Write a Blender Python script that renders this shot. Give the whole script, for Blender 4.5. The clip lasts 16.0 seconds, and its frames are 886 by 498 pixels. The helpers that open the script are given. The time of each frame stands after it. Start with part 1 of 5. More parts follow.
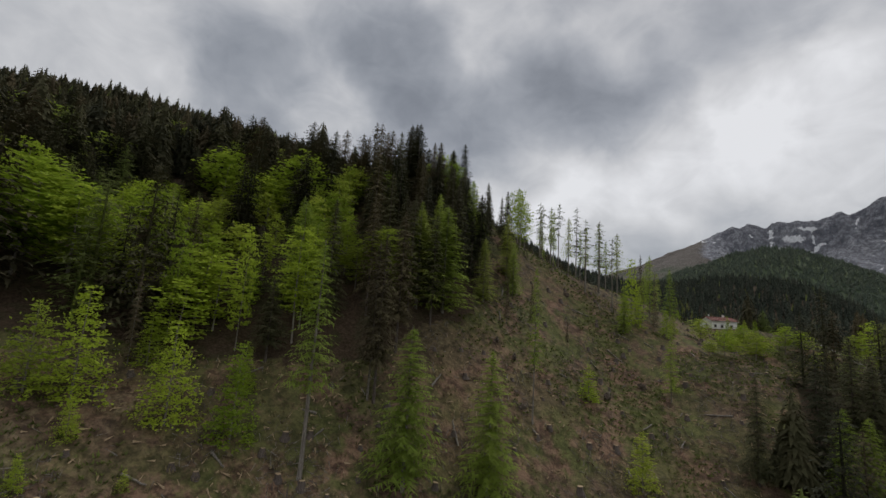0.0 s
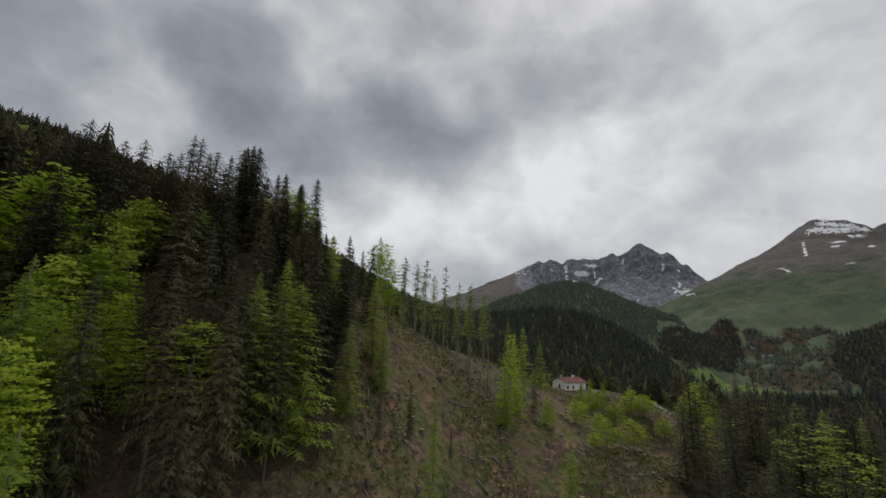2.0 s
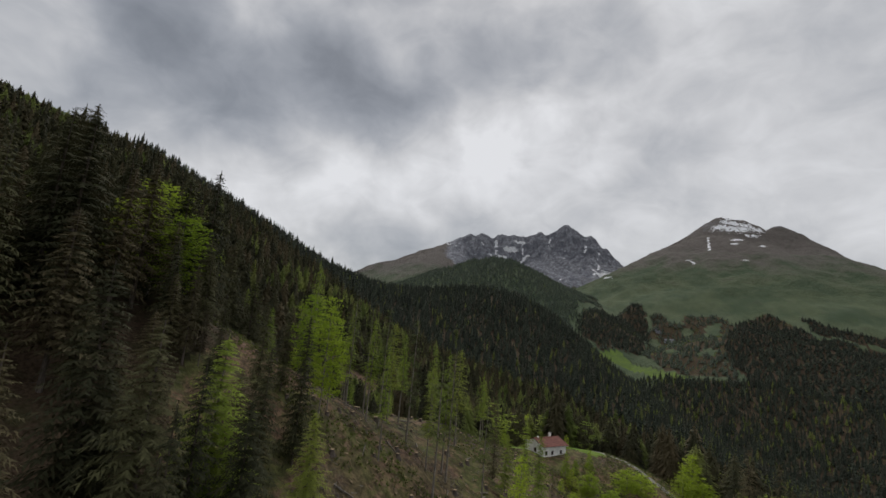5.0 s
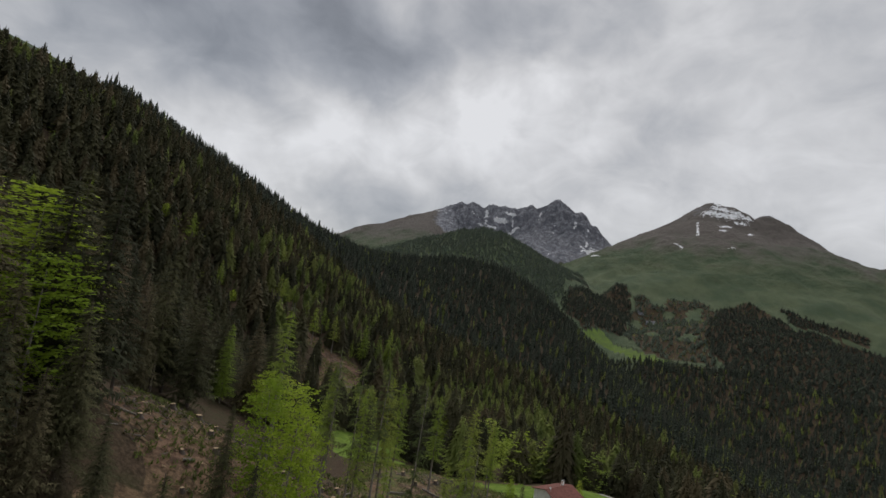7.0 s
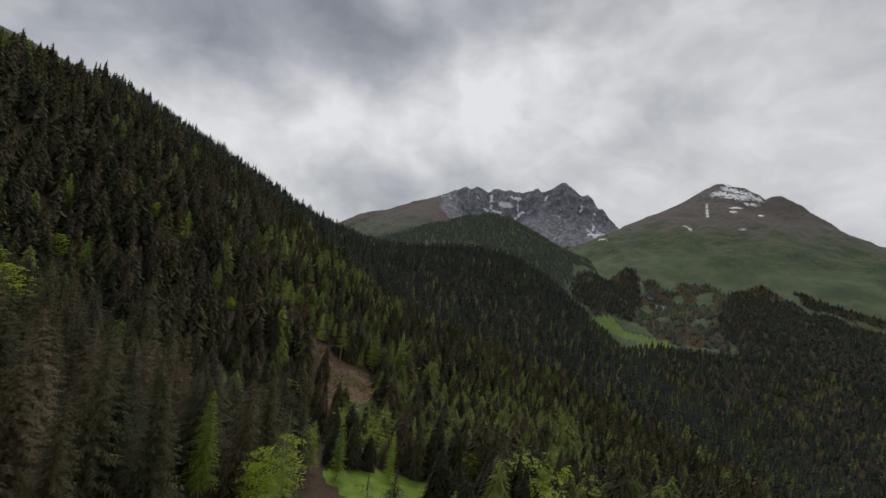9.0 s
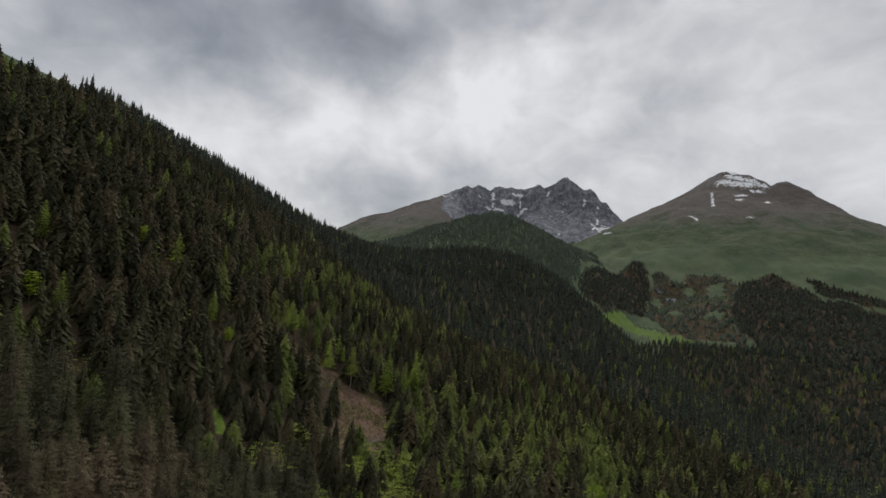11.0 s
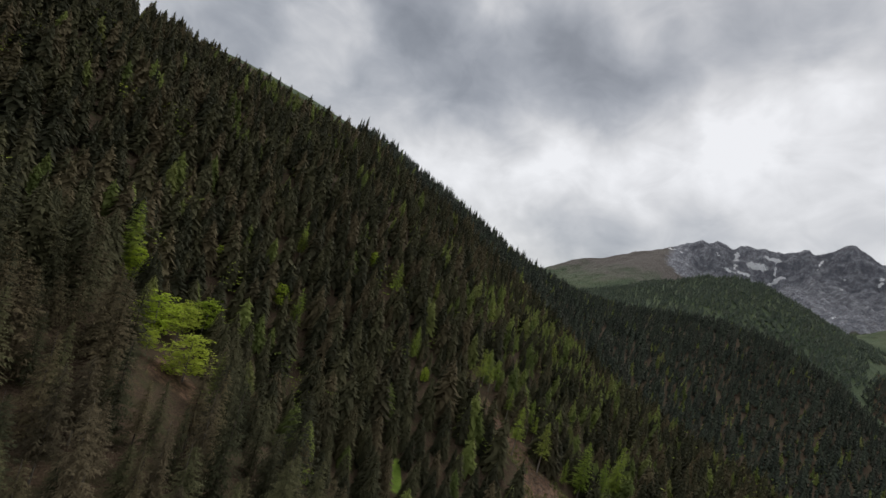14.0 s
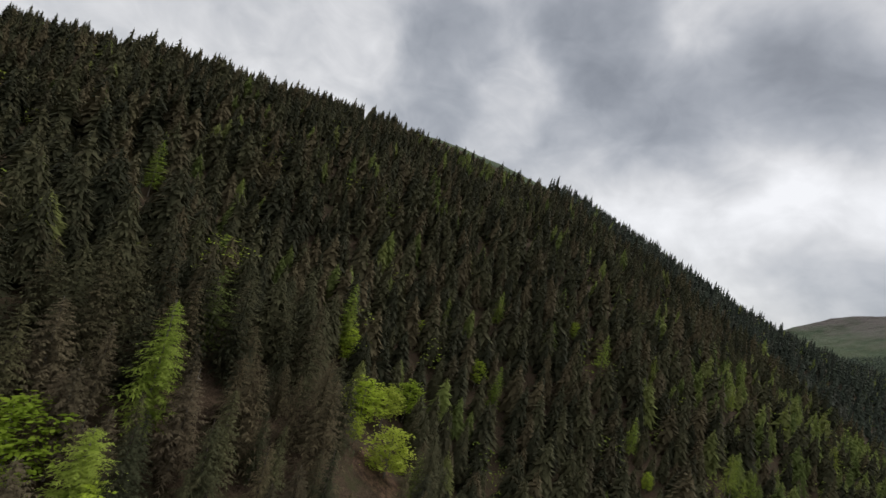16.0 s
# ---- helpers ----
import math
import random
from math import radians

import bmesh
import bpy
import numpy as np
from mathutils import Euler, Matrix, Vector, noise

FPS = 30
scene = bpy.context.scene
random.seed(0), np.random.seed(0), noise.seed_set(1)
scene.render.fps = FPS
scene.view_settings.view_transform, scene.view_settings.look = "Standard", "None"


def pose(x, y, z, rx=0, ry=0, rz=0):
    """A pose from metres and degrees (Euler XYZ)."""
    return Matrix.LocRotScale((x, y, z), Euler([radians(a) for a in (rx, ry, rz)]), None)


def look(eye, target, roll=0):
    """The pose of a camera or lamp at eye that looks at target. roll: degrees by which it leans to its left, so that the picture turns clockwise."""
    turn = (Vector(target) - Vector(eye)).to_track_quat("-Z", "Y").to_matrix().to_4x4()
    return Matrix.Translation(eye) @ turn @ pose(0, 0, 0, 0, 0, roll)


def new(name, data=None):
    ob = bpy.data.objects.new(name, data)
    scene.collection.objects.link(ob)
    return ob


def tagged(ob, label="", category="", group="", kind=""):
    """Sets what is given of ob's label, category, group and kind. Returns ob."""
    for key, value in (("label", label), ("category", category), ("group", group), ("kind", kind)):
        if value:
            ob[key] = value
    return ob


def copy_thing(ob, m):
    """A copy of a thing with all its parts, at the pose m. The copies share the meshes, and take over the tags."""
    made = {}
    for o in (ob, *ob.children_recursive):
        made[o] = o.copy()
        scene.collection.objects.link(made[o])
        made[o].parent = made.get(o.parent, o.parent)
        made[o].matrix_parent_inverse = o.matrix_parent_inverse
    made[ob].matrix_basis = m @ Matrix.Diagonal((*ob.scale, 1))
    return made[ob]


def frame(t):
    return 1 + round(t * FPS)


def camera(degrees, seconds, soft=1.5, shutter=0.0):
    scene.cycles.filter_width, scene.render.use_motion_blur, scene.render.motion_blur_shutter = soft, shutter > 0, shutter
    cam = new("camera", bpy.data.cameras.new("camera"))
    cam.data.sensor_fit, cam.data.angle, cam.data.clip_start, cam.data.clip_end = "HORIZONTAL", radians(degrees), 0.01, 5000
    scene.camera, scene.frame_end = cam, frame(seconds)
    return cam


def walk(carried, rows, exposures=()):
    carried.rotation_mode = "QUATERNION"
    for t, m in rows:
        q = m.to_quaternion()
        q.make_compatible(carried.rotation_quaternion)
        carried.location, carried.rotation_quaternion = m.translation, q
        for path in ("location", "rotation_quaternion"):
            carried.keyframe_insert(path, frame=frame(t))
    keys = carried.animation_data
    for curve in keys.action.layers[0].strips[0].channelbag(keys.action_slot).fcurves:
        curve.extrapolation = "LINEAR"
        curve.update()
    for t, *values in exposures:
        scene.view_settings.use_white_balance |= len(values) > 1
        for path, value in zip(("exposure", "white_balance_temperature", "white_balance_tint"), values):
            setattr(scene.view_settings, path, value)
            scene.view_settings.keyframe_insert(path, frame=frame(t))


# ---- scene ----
cam = camera(90.55, 16.0, 1.5)
PATH = [  # seconds, x, y, z, rx, ry, rz
    (0.0, 48.16, -92.61, -62.06, 99.20, -3.78, 32.43),
    (0.5, 42.24, -87.33, -58.10, 97.66, -1.89, 25.05),
    (1.0, 37.20, -81.99, -54.05, 99.94, -1.13, 18.22),
    (1.5, 32.63, -76.34, -49.62, 102.60, -2.34, 14.28),
    (2.0, 28.61, -70.58, -44.91, 103.41, -2.22, 10.91),
    (2.5, 24.47, -63.87, -39.85, 102.75, -2.97, 8.29),
    (3.0, 20.69, -57.00, -34.98, 100.97, -4.08, 6.28),
    (3.5, 17.49, -50.28, -30.39, 100.39, -4.54, 4.72),
    (4.0, 14.13, -42.81, -25.77, 100.46, -4.08, 3.02),
    (6.5, 2.39, -7.65, -3.51, 96.49, -7.20, -1.15),
    (7.0, -0.00, 0.00, -0.00, 95.26, -8.77, -0.85),
    (7.5, -2.43, 7.84, 2.97, 93.53, -10.01, -0.48),
    (8.0, -4.87, 15.47, 5.48, 92.33, -10.37, -0.23),
    (8.5, -7.39, 22.39, 7.93, 92.31, -8.89, -0.20),
    (9.0, -9.76, 28.25, 10.88, 93.20, -7.89, -0.24),
    (11.5, -19.79, 59.64, 23.24, 92.97, -5.31, 0.32),
    (12.0, -21.50, 65.39, 25.43, 91.36, -6.70, 1.66),
    (12.5, -23.35, 70.32, 27.54, 92.01, -10.21, 6.06),
    (13.0, -26.00, 75.01, 29.33, 91.94, -14.11, 13.84),
    (13.5, -28.39, 79.23, 31.22, 91.97, -14.51, 20.05),
    (14.0, -31.50, 82.74, 32.97, 92.90, -15.97, 26.86),
    (14.5, -35.12, 85.64, 34.86, 93.43, -16.82, 34.53),
    (15.0, -38.53, 88.42, 36.94, 93.58, -16.06, 40.89),
    (15.5, -42.48, 90.99, 38.93, 93.67, -16.52, 47.51),
    (16.0, -46.88, 93.13, 40.92, 93.12, -15.40, 52.44),
]
walk(cam, [(row[0], pose(*row[1:])) for row in PATH], [(0.0, 0.04), (7.0, 0.0), (9.0, 0.04), (12.0, 0.09), (14.0, 0.22), (16.0, 0.30)])

# ---- world and light: broken overcast, brightest ahead ----
SUN_BEARING, SUN_RISE = -4.0, 52.0


def bearing(az, el):
    a, e = radians(az), radians(el)
    return Vector((math.sin(a) * math.cos(e), math.cos(a) * math.cos(e), math.sin(e)))


class Nodes:
    """Short notation for node trees."""

    def __init__(self, tree):
        self.tree = tree
        tree.nodes.clear()

    def add(self, kind, **settings):
        n = self.tree.nodes.new(kind)
        for key, value in settings.items():
            if key in n.inputs:
                n.inputs[key].default_value = value
        return n

    def link(self, a, b):
        self.tree.links.new(a, b)

    def math(self, op, a, b=0.0, clamp=False):
        n = self.tree.nodes.new("ShaderNodeMath")
        n.operation, n.use_clamp = op, clamp
        for i, v in enumerate((a, b)):
            if isinstance(v, (int, float)):
                n.inputs[i].default_value = v
            else:
                self.link(v, n.inputs[i])
        return n.outputs[0]

    def vmath(self, op, a, b=None, out=0):
        n = self.tree.nodes.new("ShaderNodeVectorMath")
        n.operation = op
        for i, v in enumerate((a, b)):
            if v is None:
                continue
            if isinstance(v, (tuple, list, Vector)):
                n.inputs[i].default_value = v
            else:
                self.link(v, n.inputs[i])
        return n.outputs[out]

    def noise(self, vec, scale, detail=4.0, rough=0.55, distort=0.0):
        n = self.add("ShaderNodeTexNoise", Scale=scale, Detail=detail, Roughness=rough, Distortion=distort)
        if vec is not None:
            self.link(vec, n.inputs["Vector"])
        return n.outputs[0]

    def add_noise(self, vec, scale, detail, rough):
        """Three noises at once, as a vector."""
        n = self.add("ShaderNodeTexNoise", Scale=scale, Detail=detail, Roughness=rough)
        self.link(vec, n.inputs["Vector"])
        return n.outputs[1]

    def vscale(self, vec, factor):
        n = self.tree.nodes.new("ShaderNodeVectorMath")
        n.operation = "SCALE"
        n.inputs[0].default_value = vec
        self.link(factor, n.inputs["Scale"])
        return n.outputs[0]

    def smooth(self, value, lo, hi, to_lo=0.0, to_hi=1.0):
        n = self.tree.nodes.new("ShaderNodeMapRange")
        n.interpolation_type = "SMOOTHSTEP"
        self.link(value, n.inputs[0])
        for i, v in zip((1, 2, 3, 4), (lo, hi, to_lo, to_hi)):
            n.inputs[i].default_value = v
        return n.outputs[0]

    def mix(self, fac, a, b, blend="MIX"):
        n = self.tree.nodes.new("ShaderNodeMix")
        n.data_type, n.blend_type = "RGBA", blend
        for sock, v in ((n.inputs[0], fac), (n.inputs[6], a), (n.inputs[7], b)):
            if isinstance(v, (int, float)):
                sock.default_value = v
            elif isinstance(v, (tuple, list)):
                sock.default_value = (*v, 1.0)
            else:
                self.link(v, sock)
        return n.outputs[2]


world = bpy.data.worlds.new("sky")
scene.world = world
world.use_nodes = True
W = Nodes(world.node_tree)
way = W.add("ShaderNodeTexCoord").outputs["Generated"]
sep = W.add("ShaderNodeSeparateXYZ")
W.link(way, sep.inputs[0])
lift = W.math("ADD", W.math("MAXIMUM", sep.outputs[2], 0.0), 0.16)
flat = W.add("ShaderNodeCombineXYZ")
W.link(W.math("DIVIDE", sep.outputs[0], lift), flat.inputs[0])
W.link(W.math("DIVIDE", sep.outputs[1], lift), flat.inputs[1])
flat.inputs[2].default_value = 3.7
deck = flat.outputs[0]
dome = W.vmath("MULTIPLY", way, (1.0, 1.0, 1.5))
big = W.noise(W.vmath("ADD", dome, W.vmath("MULTIPLY", deck, (0.05, 0.05, 0.0))), 2.6, 4.0, 0.5, 0.4)
mid = W.noise(W.vmath("ADD", dome, W.vmath("MULTIPLY", deck, (0.05, 0.05, 0.0))), 6.0, 4.0, 0.5, 0.4)
wisp = W.noise(W.vmath("ADD", dome, W.vmath("MULTIPLY", deck, (0.04, 0.04, 0.0))), 9.0, 5.0, 0.55, 0.6)
# brightness of the deck in stops
level = W.math("ADD", -0.66, W.math("ADD", W.math("MULTIPLY", W.math("SUBTRACT", big, 0.5), 1.3), W.math("MULTIPLY", W.math("SUBTRACT", mid, 0.5), 1.0)))
level = W.math("ADD", level, W.math("MULTIPLY", W.math("SUBTRACT", wisp, 0.5), 1.0))
# the thicker and thinner parts of the cloud deck: bearing, rise, half-width in degrees, stops
CLOUDS = [
    (-32, 37, 15, -0.58), (-59, 22, 7, -0.60), (4, 32, 5, -0.40), (-11, 18, 6, 0.42), (9, 23, 7, 0.30), (-11, 8, 5, -0.42), (-32, 37, 5, 0.45),
    (15, 34, 5, -0.45), (-27, 11, 7, 0.15), (-27, 21, 5, -0.30), (-12, 28, 6, -0.65), (-40, 32, 5, -0.58), (-13, 33, 4, 0.42), (-21, 18, 6, 0.28),
    (-51, 26, 5, 0.27), (-1, 21, 6, 0.25), (-45, 19, 5, -0.28), (-60, 28, 5, -0.42), (-33, 15, 5, 0.28), (20, 27, 6, -0.12), (-31, 25, 6, -0.36),
    (-18, 28, 5, -0.32), (1, 30, 5, -0.50), (4, 26, 4, 0.36), (38, 30, 22, 0.26),
]
warp = W.add_noise(way, 5.0, 4.0, 0.55)
shaped = W.vmath("NORMALIZE", W.vmath("ADD", way, W.vmath("MULTIPLY", W.vmath("SUBTRACT", warp, (0.5, 0.5, 0.5)), (0.22, 0.22, 0.13))))
for az, el, half, gain in CLOUDS:
    near = W.vmath("DOT_PRODUCT", shaped, bearing(az, el), 1)
    level = W.math("ADD", level, W.smooth(near, math.cos(radians(half * 1.7)), math.cos(radians(half * 0.2)), 0.0, gain))
level = W.math("POWER", 2.0, level)
level = W.math("MINIMUM", W.math("MULTIPLY", level, W.math("SUBTRACT", 1.0, W.math("MULTIPLY", level, 0.24))), 0.76)
cloud = W.mix(W.smooth(level, 0.15, 0.62), (0.90, 0.97, 1.10), (0.99, 0.995, 1.02))
clouds = W.mix(1.0, cloud, level, "MULTIPLY")
sky = W.add("ShaderNodeTexSky")
sky.sky_type, sky.sun_disc = "NISHITA", False
sky.sun_elevation, sky.sun_rotation = radians(SUN_RISE), radians(SUN_BEARING)
veil = W.mix(0.94, W.mix(1.0, sky.outputs[0], (0.1, 0.1, 0.1), "MULTIPLY"), clouds)
back = W.add("ShaderNodeBackground", Strength=1.0)
W.link(veil, back.inputs[0])
W.link(back.outputs[0], W.add("ShaderNodeOutputWorld").inputs[0])

sun = new("sun", bpy.data.lights.new("sun", "SUN"))
sun.data.energy, sun.data.angle, sun.data.color = 1.3, radians(25), (1.0, 0.97, 0.92)
sun.matrix_world = look(bearing(SUN_BEARING, SUN_RISE) * 400, (0, 0, 0))


# ---- materials ----
def material(name, rough=0.85):
    m = bpy.data.materials.new(name)
    m.use_nodes = True
    n = Nodes(m.node_tree)
    bsdf = n.add("ShaderNodeBsdfPrincipled", Roughness=rough)
    out = n.add("ShaderNodeOutputMaterial")
    n.link(bsdf.outputs[0], out.inputs[0])
    return m, n, bsdf, out


def bumped(n, bsdf, height, strength, distance):
    b = n.add("ShaderNodeBump", Strength=strength, Distance=distance)
    n.link(height, b.inputs["Height"])
    n.link(b.outputs[0], bsdf.inputs["Normal"])


def attribute(n, name):
    a = n.add("ShaderNodeAttribute")
    a.attribute_name = name
    return a


def foliage(name, dark, light, dry, through_leaf=0.0, tint_from="attribute"):
    """Leaves or needles: two greens and a dry tone, mixed by tree and by clump; some light passes through."""
    m, n, bsdf, out = material(name, 0.75)
    place = n.add("ShaderNodeTexCoord").outputs["Object"]
    tint = attribute(n, "tint").outputs["Fac"] if tint_from == "attribute" else n.add("ShaderNodeObjectInfo").outputs["Random"]
    clump = n.noise(place, 0.9, 3.0)
    grain = n.noise(place, 5.0, 2.0)
    f = n.math("ADD", n.math("MULTIPLY", tint, 0.6), n.math("MULTIPLY", clump, 0.4), True)
    col = n.mix(n.smooth(f, 0.25, 0.8), dark, light)
    dryness = n.math("ADD", n.smooth(n.math("FRACT", n.math("MULTIPLY", tint, 7.31)), 0.62, 0.95, 0.0, 0.7), n.smooth(n.noise(place, 0.3, 2.0), 0.5, 0.75, 0.0, 0.35), True)
    col = n.mix(dryness, col, dry)
    col = n.mix(n.smooth(grain, 0.3, 0.65, 0.5, 0.0), col, dark)
    n.link(col, bsdf.inputs["Base Color"])
    bsdf.inputs["Specular IOR Level"].default_value = 0.08
    if through_leaf:
        tr = n.add("ShaderNodeBsdfTranslucent")
        n.link(col, tr.inputs[0])
        ms = n.add("ShaderNodeMixShader", Fac=through_leaf)
        n.link(bsdf.outputs[0], ms.inputs[1])
        n.link(tr.outputs[0], ms.inputs[2])
        n.link(ms.outputs[0], out.inputs[0])
    return m


SPRUCE = foliage("spruce_needles", (0.034, 0.036, 0.020), (0.092, 0.089, 0.045), (0.146, 0.112, 0.064), 0.15)
SPRUCE_ONE = foliage("spruce_needles_single", (0.042, 0.046, 0.024), (0.116, 0.114, 0.054), (0.172, 0.132, 0.074), 0.15, "object")
DRY_SPRUCE = foliage("dry_spruce_needles", (0.066, 0.056, 0.034), (0.155, 0.126, 0.076), (0.225, 0.170, 0.108), 0.15, "object")
LARCH = foliage("larch_needles", (0.130, 0.165, 0.050), (0.280, 0.325, 0.096), (0.26, 0.26, 0.10), 0.45)
LARCH_ONE = foliage("larch_needles_single", (0.220, 0.295, 0.052), (0.400, 0.485, 0.090), (0.34, 0.36, 0.09), 0.45, "object")
BEECH_ONE = foliage("fresh_leaves", (0.210, 0.300, 0.032), (0.440, 0.540, 0.060), (0.42, 0.46, 0.08), 0.45, "object")
BEECH = foliage("fresh_leaves_far", (0.180, 0.245, 0.040), (0.370, 0.450, 0.070), (0.33, 0.37, 0.09), 0.4)
PINE = foliage("pine_needles", (0.075, 0.095, 0.032), (0.160, 0.190, 0.062), (0.15, 0.15, 0.06), 0.3, "object")
# far conifers, with bluish distance haze put into the needle colour
HAZED_NEEDLES = foliage("hazed_needles", (0.036, 0.045, 0.034), (0.074, 0.088, 0.062), (0.088, 0.084, 0.066))
# knoll and loose far woods, paler: stronger haze put into the colour
HAZED_WOOD = foliage("hazed_wood", (0.088, 0.114, 0.086), (0.132, 0.158, 0.114), (0.13, 0.14, 0.106))


def bark_material(name, a, b):
    m, n, bsdf, out = material(name, 0.9)
    place = n.add("ShaderNodeTexCoord").outputs["Object"]
    long = n.vmath("MULTIPLY", place, (6.0, 6.0, 0.8))
    f = n.noise(long, 1.6, 5.0, 0.65)
    n.link(n.mix(n.smooth(f, 0.35, 0.7), a, b), bsdf.inputs["Base Color"])
    bumped(n, bsdf, f, 0.6, 0.03)
    return m


BARK = bark_material("spruce_bark", (0.055, 0.042, 0.034), (0.15, 0.12, 0.10))
PALE_BARK = bark_material("pale_bark", (0.12, 0.10, 0.085), (0.30, 0.27, 0.23))
CUT_WOOD = bark_material("cut_wood", (0.26, 0.18, 0.10), (0.46, 0.35, 0.22))
DEAD_WOOD = bark_material("weathered_wood", (0.10, 0.085, 0.07), (0.30, 0.27, 0.23))


def plain(name, colour, rough=0.7, spread=0.25, scale=3.0, metal=0.0):
    m, n, bsdf, out = material(name, rough)
    place = n.add("ShaderNodeTexCoord").outputs["Object"]
    f = n.noise(place, scale, 6.0, 0.6)
    lo = tuple(c * (1 - spread) for c in colour)
    hi = tuple(min(1.0, c * (1 + spread * 0.6)) for c in colour)
    n.link(n.mix(n.smooth(f, 0.3, 0.7), lo, hi), bsdf.inputs["Base Color"])
    bsdf.inputs["Metallic"].default_value = metal
    bumped(n, bsdf, n.noise(place, scale * 6, 3.0), 0.2, 0.01)
    return m


# snow lying in the gullies: two ends of each streak and its half width
MASSIF_SNOW = [
    (183, 4307, 829, 262, 4213, 768, 7), (226, 4219, 788, 325, 4182, 706, 7), (376, 4288, 829, 377, 4141, 660, 12),
    (377, 4141, 660, 460, 4133, 646, 12), (304, 4155, 670, 366, 4123, 637, 12), (472, 4197, 751, 542, 4173, 734, 26),
    (562, 4240, 835, 648, 4230, 825, 15), (630, 4235, 825, 630, 4159, 698, 6), (597, 4106, 601, 675, 4155, 690, 12),
    (903, 4226, 890, 860, 4132, 791, 6), (1003, 4054, 755, 927, 3801, 584, 6), (1201, 4078, 813, 1183, 4040, 749, 9),
    (1311, 4023, 741, 1196, 3658, 539, 10),
]
MASSIF_SNOW += [(1133, 3612, 529, 1166, 3562, 489, 12), (1125, 3494, 465, 1279, 3652, 518, 22), (818, 3359, 379, 841, 3347, 382, 15), (-112, 4313, 766, -12, 4203, 731, 6)]
SUMMIT_SNOW = [
    (1938, 3241, 875, 2084, 3138, 851, 25), (2014, 3277, 933, 2144, 3114, 837, 20), (2018, 3322, 977, 2051, 3276, 949, 10),
    (2055, 3087, 791, 2112, 3063, 783, 11), (1786, 3103, 751, 1690, 2919, 624, 5), (1868, 2962, 716, 1993, 3059, 746, 9),
    (1831, 2898, 675, 1851, 2877, 671, 8), (2049, 2932, 683, 2053, 2923, 679, 12), (1501, 2823, 525, 1506, 2766, 493, 6),
    (1740, 2640, 519, 1749, 2625, 518, 7), (1052, 3051, 396, 1073, 3015, 393, 7), (1255, 3698, 537, 1251, 3653, 521, 18),
]


def ground_material(name, snows=()):
    """Forest floor by default; grass, bare soil and rock where the sheet's cover says so; snow in streaks."""
    m, n, bsdf, out = material(name, 0.95)
    place = n.add("ShaderNodeTexCoord").outputs["Object"]
    cover = n.add("ShaderNodeSeparateColor")
    n.link(attribute(n, "cover").outputs["Color"], cover.inputs[0])
    grass, soil, rock = cover.outputs[0], cover.outputs[1], cover.outputs[2]
    alpine = attribute(n, "alpine").outputs["Fac"]
    fine, mids, wide = n.noise(place, 2.2, 6.0, 0.6), n.noise(place, 0.22, 5.0, 0.6), n.noise(place, 0.03, 5.0, 0.6)
    vast = n.noise(place, 0.006, 10.0, 0.68)
    floor = n.mix(n.smooth(fine, 0.3, 0.7), (0.034, 0.024, 0.015), (0.090, 0.062, 0.040))
    floor = n.mix(n.smooth(n.noise(place, 0.7, 6.0, 0.7), 0.48, 0.66, 0.0, 0.35), floor, (0.120, 0.080, 0.055))
    floor = n.mix(n.smooth(mids, 0.45, 0.7, 0.0, 0.6), floor, (0.040, 0.048, 0.018))
    clod = n.noise(place, 0.55, 6.0, 0.68)
    earth = n.mix(n.smooth(clod, 0.34, 0.66), (0.064, 0.042, 0.030), (0.185, 0.126, 0.085))
    turf = n.mix(n.smooth(clod, 0.35, 0.65), (0.060, 0.070, 0.022), (0.138, 0.146, 0.050))
    ruddy = n.smooth(n.noise(place, 0.07, 5.0, 0.65), 0.38, 0.55)
    earth = n.mix(n.math("ADD", n.math("MULTIPLY", ruddy, 0.75), n.math("MULTIPLY", n.smooth(alpine, 0.3, 0.5), 0.6), True), earth, n.mix(n.smooth(clod, 0.36, 0.62), (0.092, 0.052, 0.036), (0.290, 0.180, 0.118)))
    straw = n.math("MULTIPLY", n.smooth(n.noise(place, 0.10, 5.0, 0.7), 0.52, 0.64), n.smooth(n.noise(place, 1.3, 4.0, 0.6), 0.42, 0.6))
    earth = n.mix(n.math("MULTIPLY", straw, n.smooth(alpine, 0.3, 0.5, 0.6, 0.12)), earth, (0.30, 0.245, 0.145))
    earth = n.mix(n.smooth(n.noise(place, 0.30, 6.0, 0.72), 0.56, 0.66, 0.0, 0.65), earth, (0.045, 0.032, 0.024))
    earth = n.mix(n.smooth(alpine, 0.3, 0.5, 0.0, 0.8), earth, n.mix(n.smooth(clod, 0.36, 0.62), (0.070, 0.042, 0.031), (0.200, 0.122, 0.082)))
    lush = n.math("MULTIPLY", n.smooth(n.noise(place, 0.13, 7.0, 0.72), 0.40, 0.56), n.smooth(n.noise(place, 0.035, 4.0, 0.6), 0.36, 0.54, 0.30, 0.95))
    crumb = n.noise(place, 1.7, 7.0, 0.72, 0.3)
    earth = n.mix(n.smooth(crumb, 0.36, 0.47, 0.55, 0.0), earth, (0.034, 0.025, 0.019))
    earth = n.mix(n.smooth(crumb, 0.58, 0.68, 0.0, 0.4), earth, (0.28, 0.21, 0.14))
    bare = n.smooth(alpine, 0.3, 0.5)
    earth = n.mix(n.math("MULTIPLY", lush, n.math("SUBTRACT", 1.0, n.math("MULTIPLY", bare, 0.8))), earth, turf)
    earth = n.mix(n.smooth(fine, 0.3, 0.7, 0.22, 0.0), earth, (0.03, 0.022, 0.016))
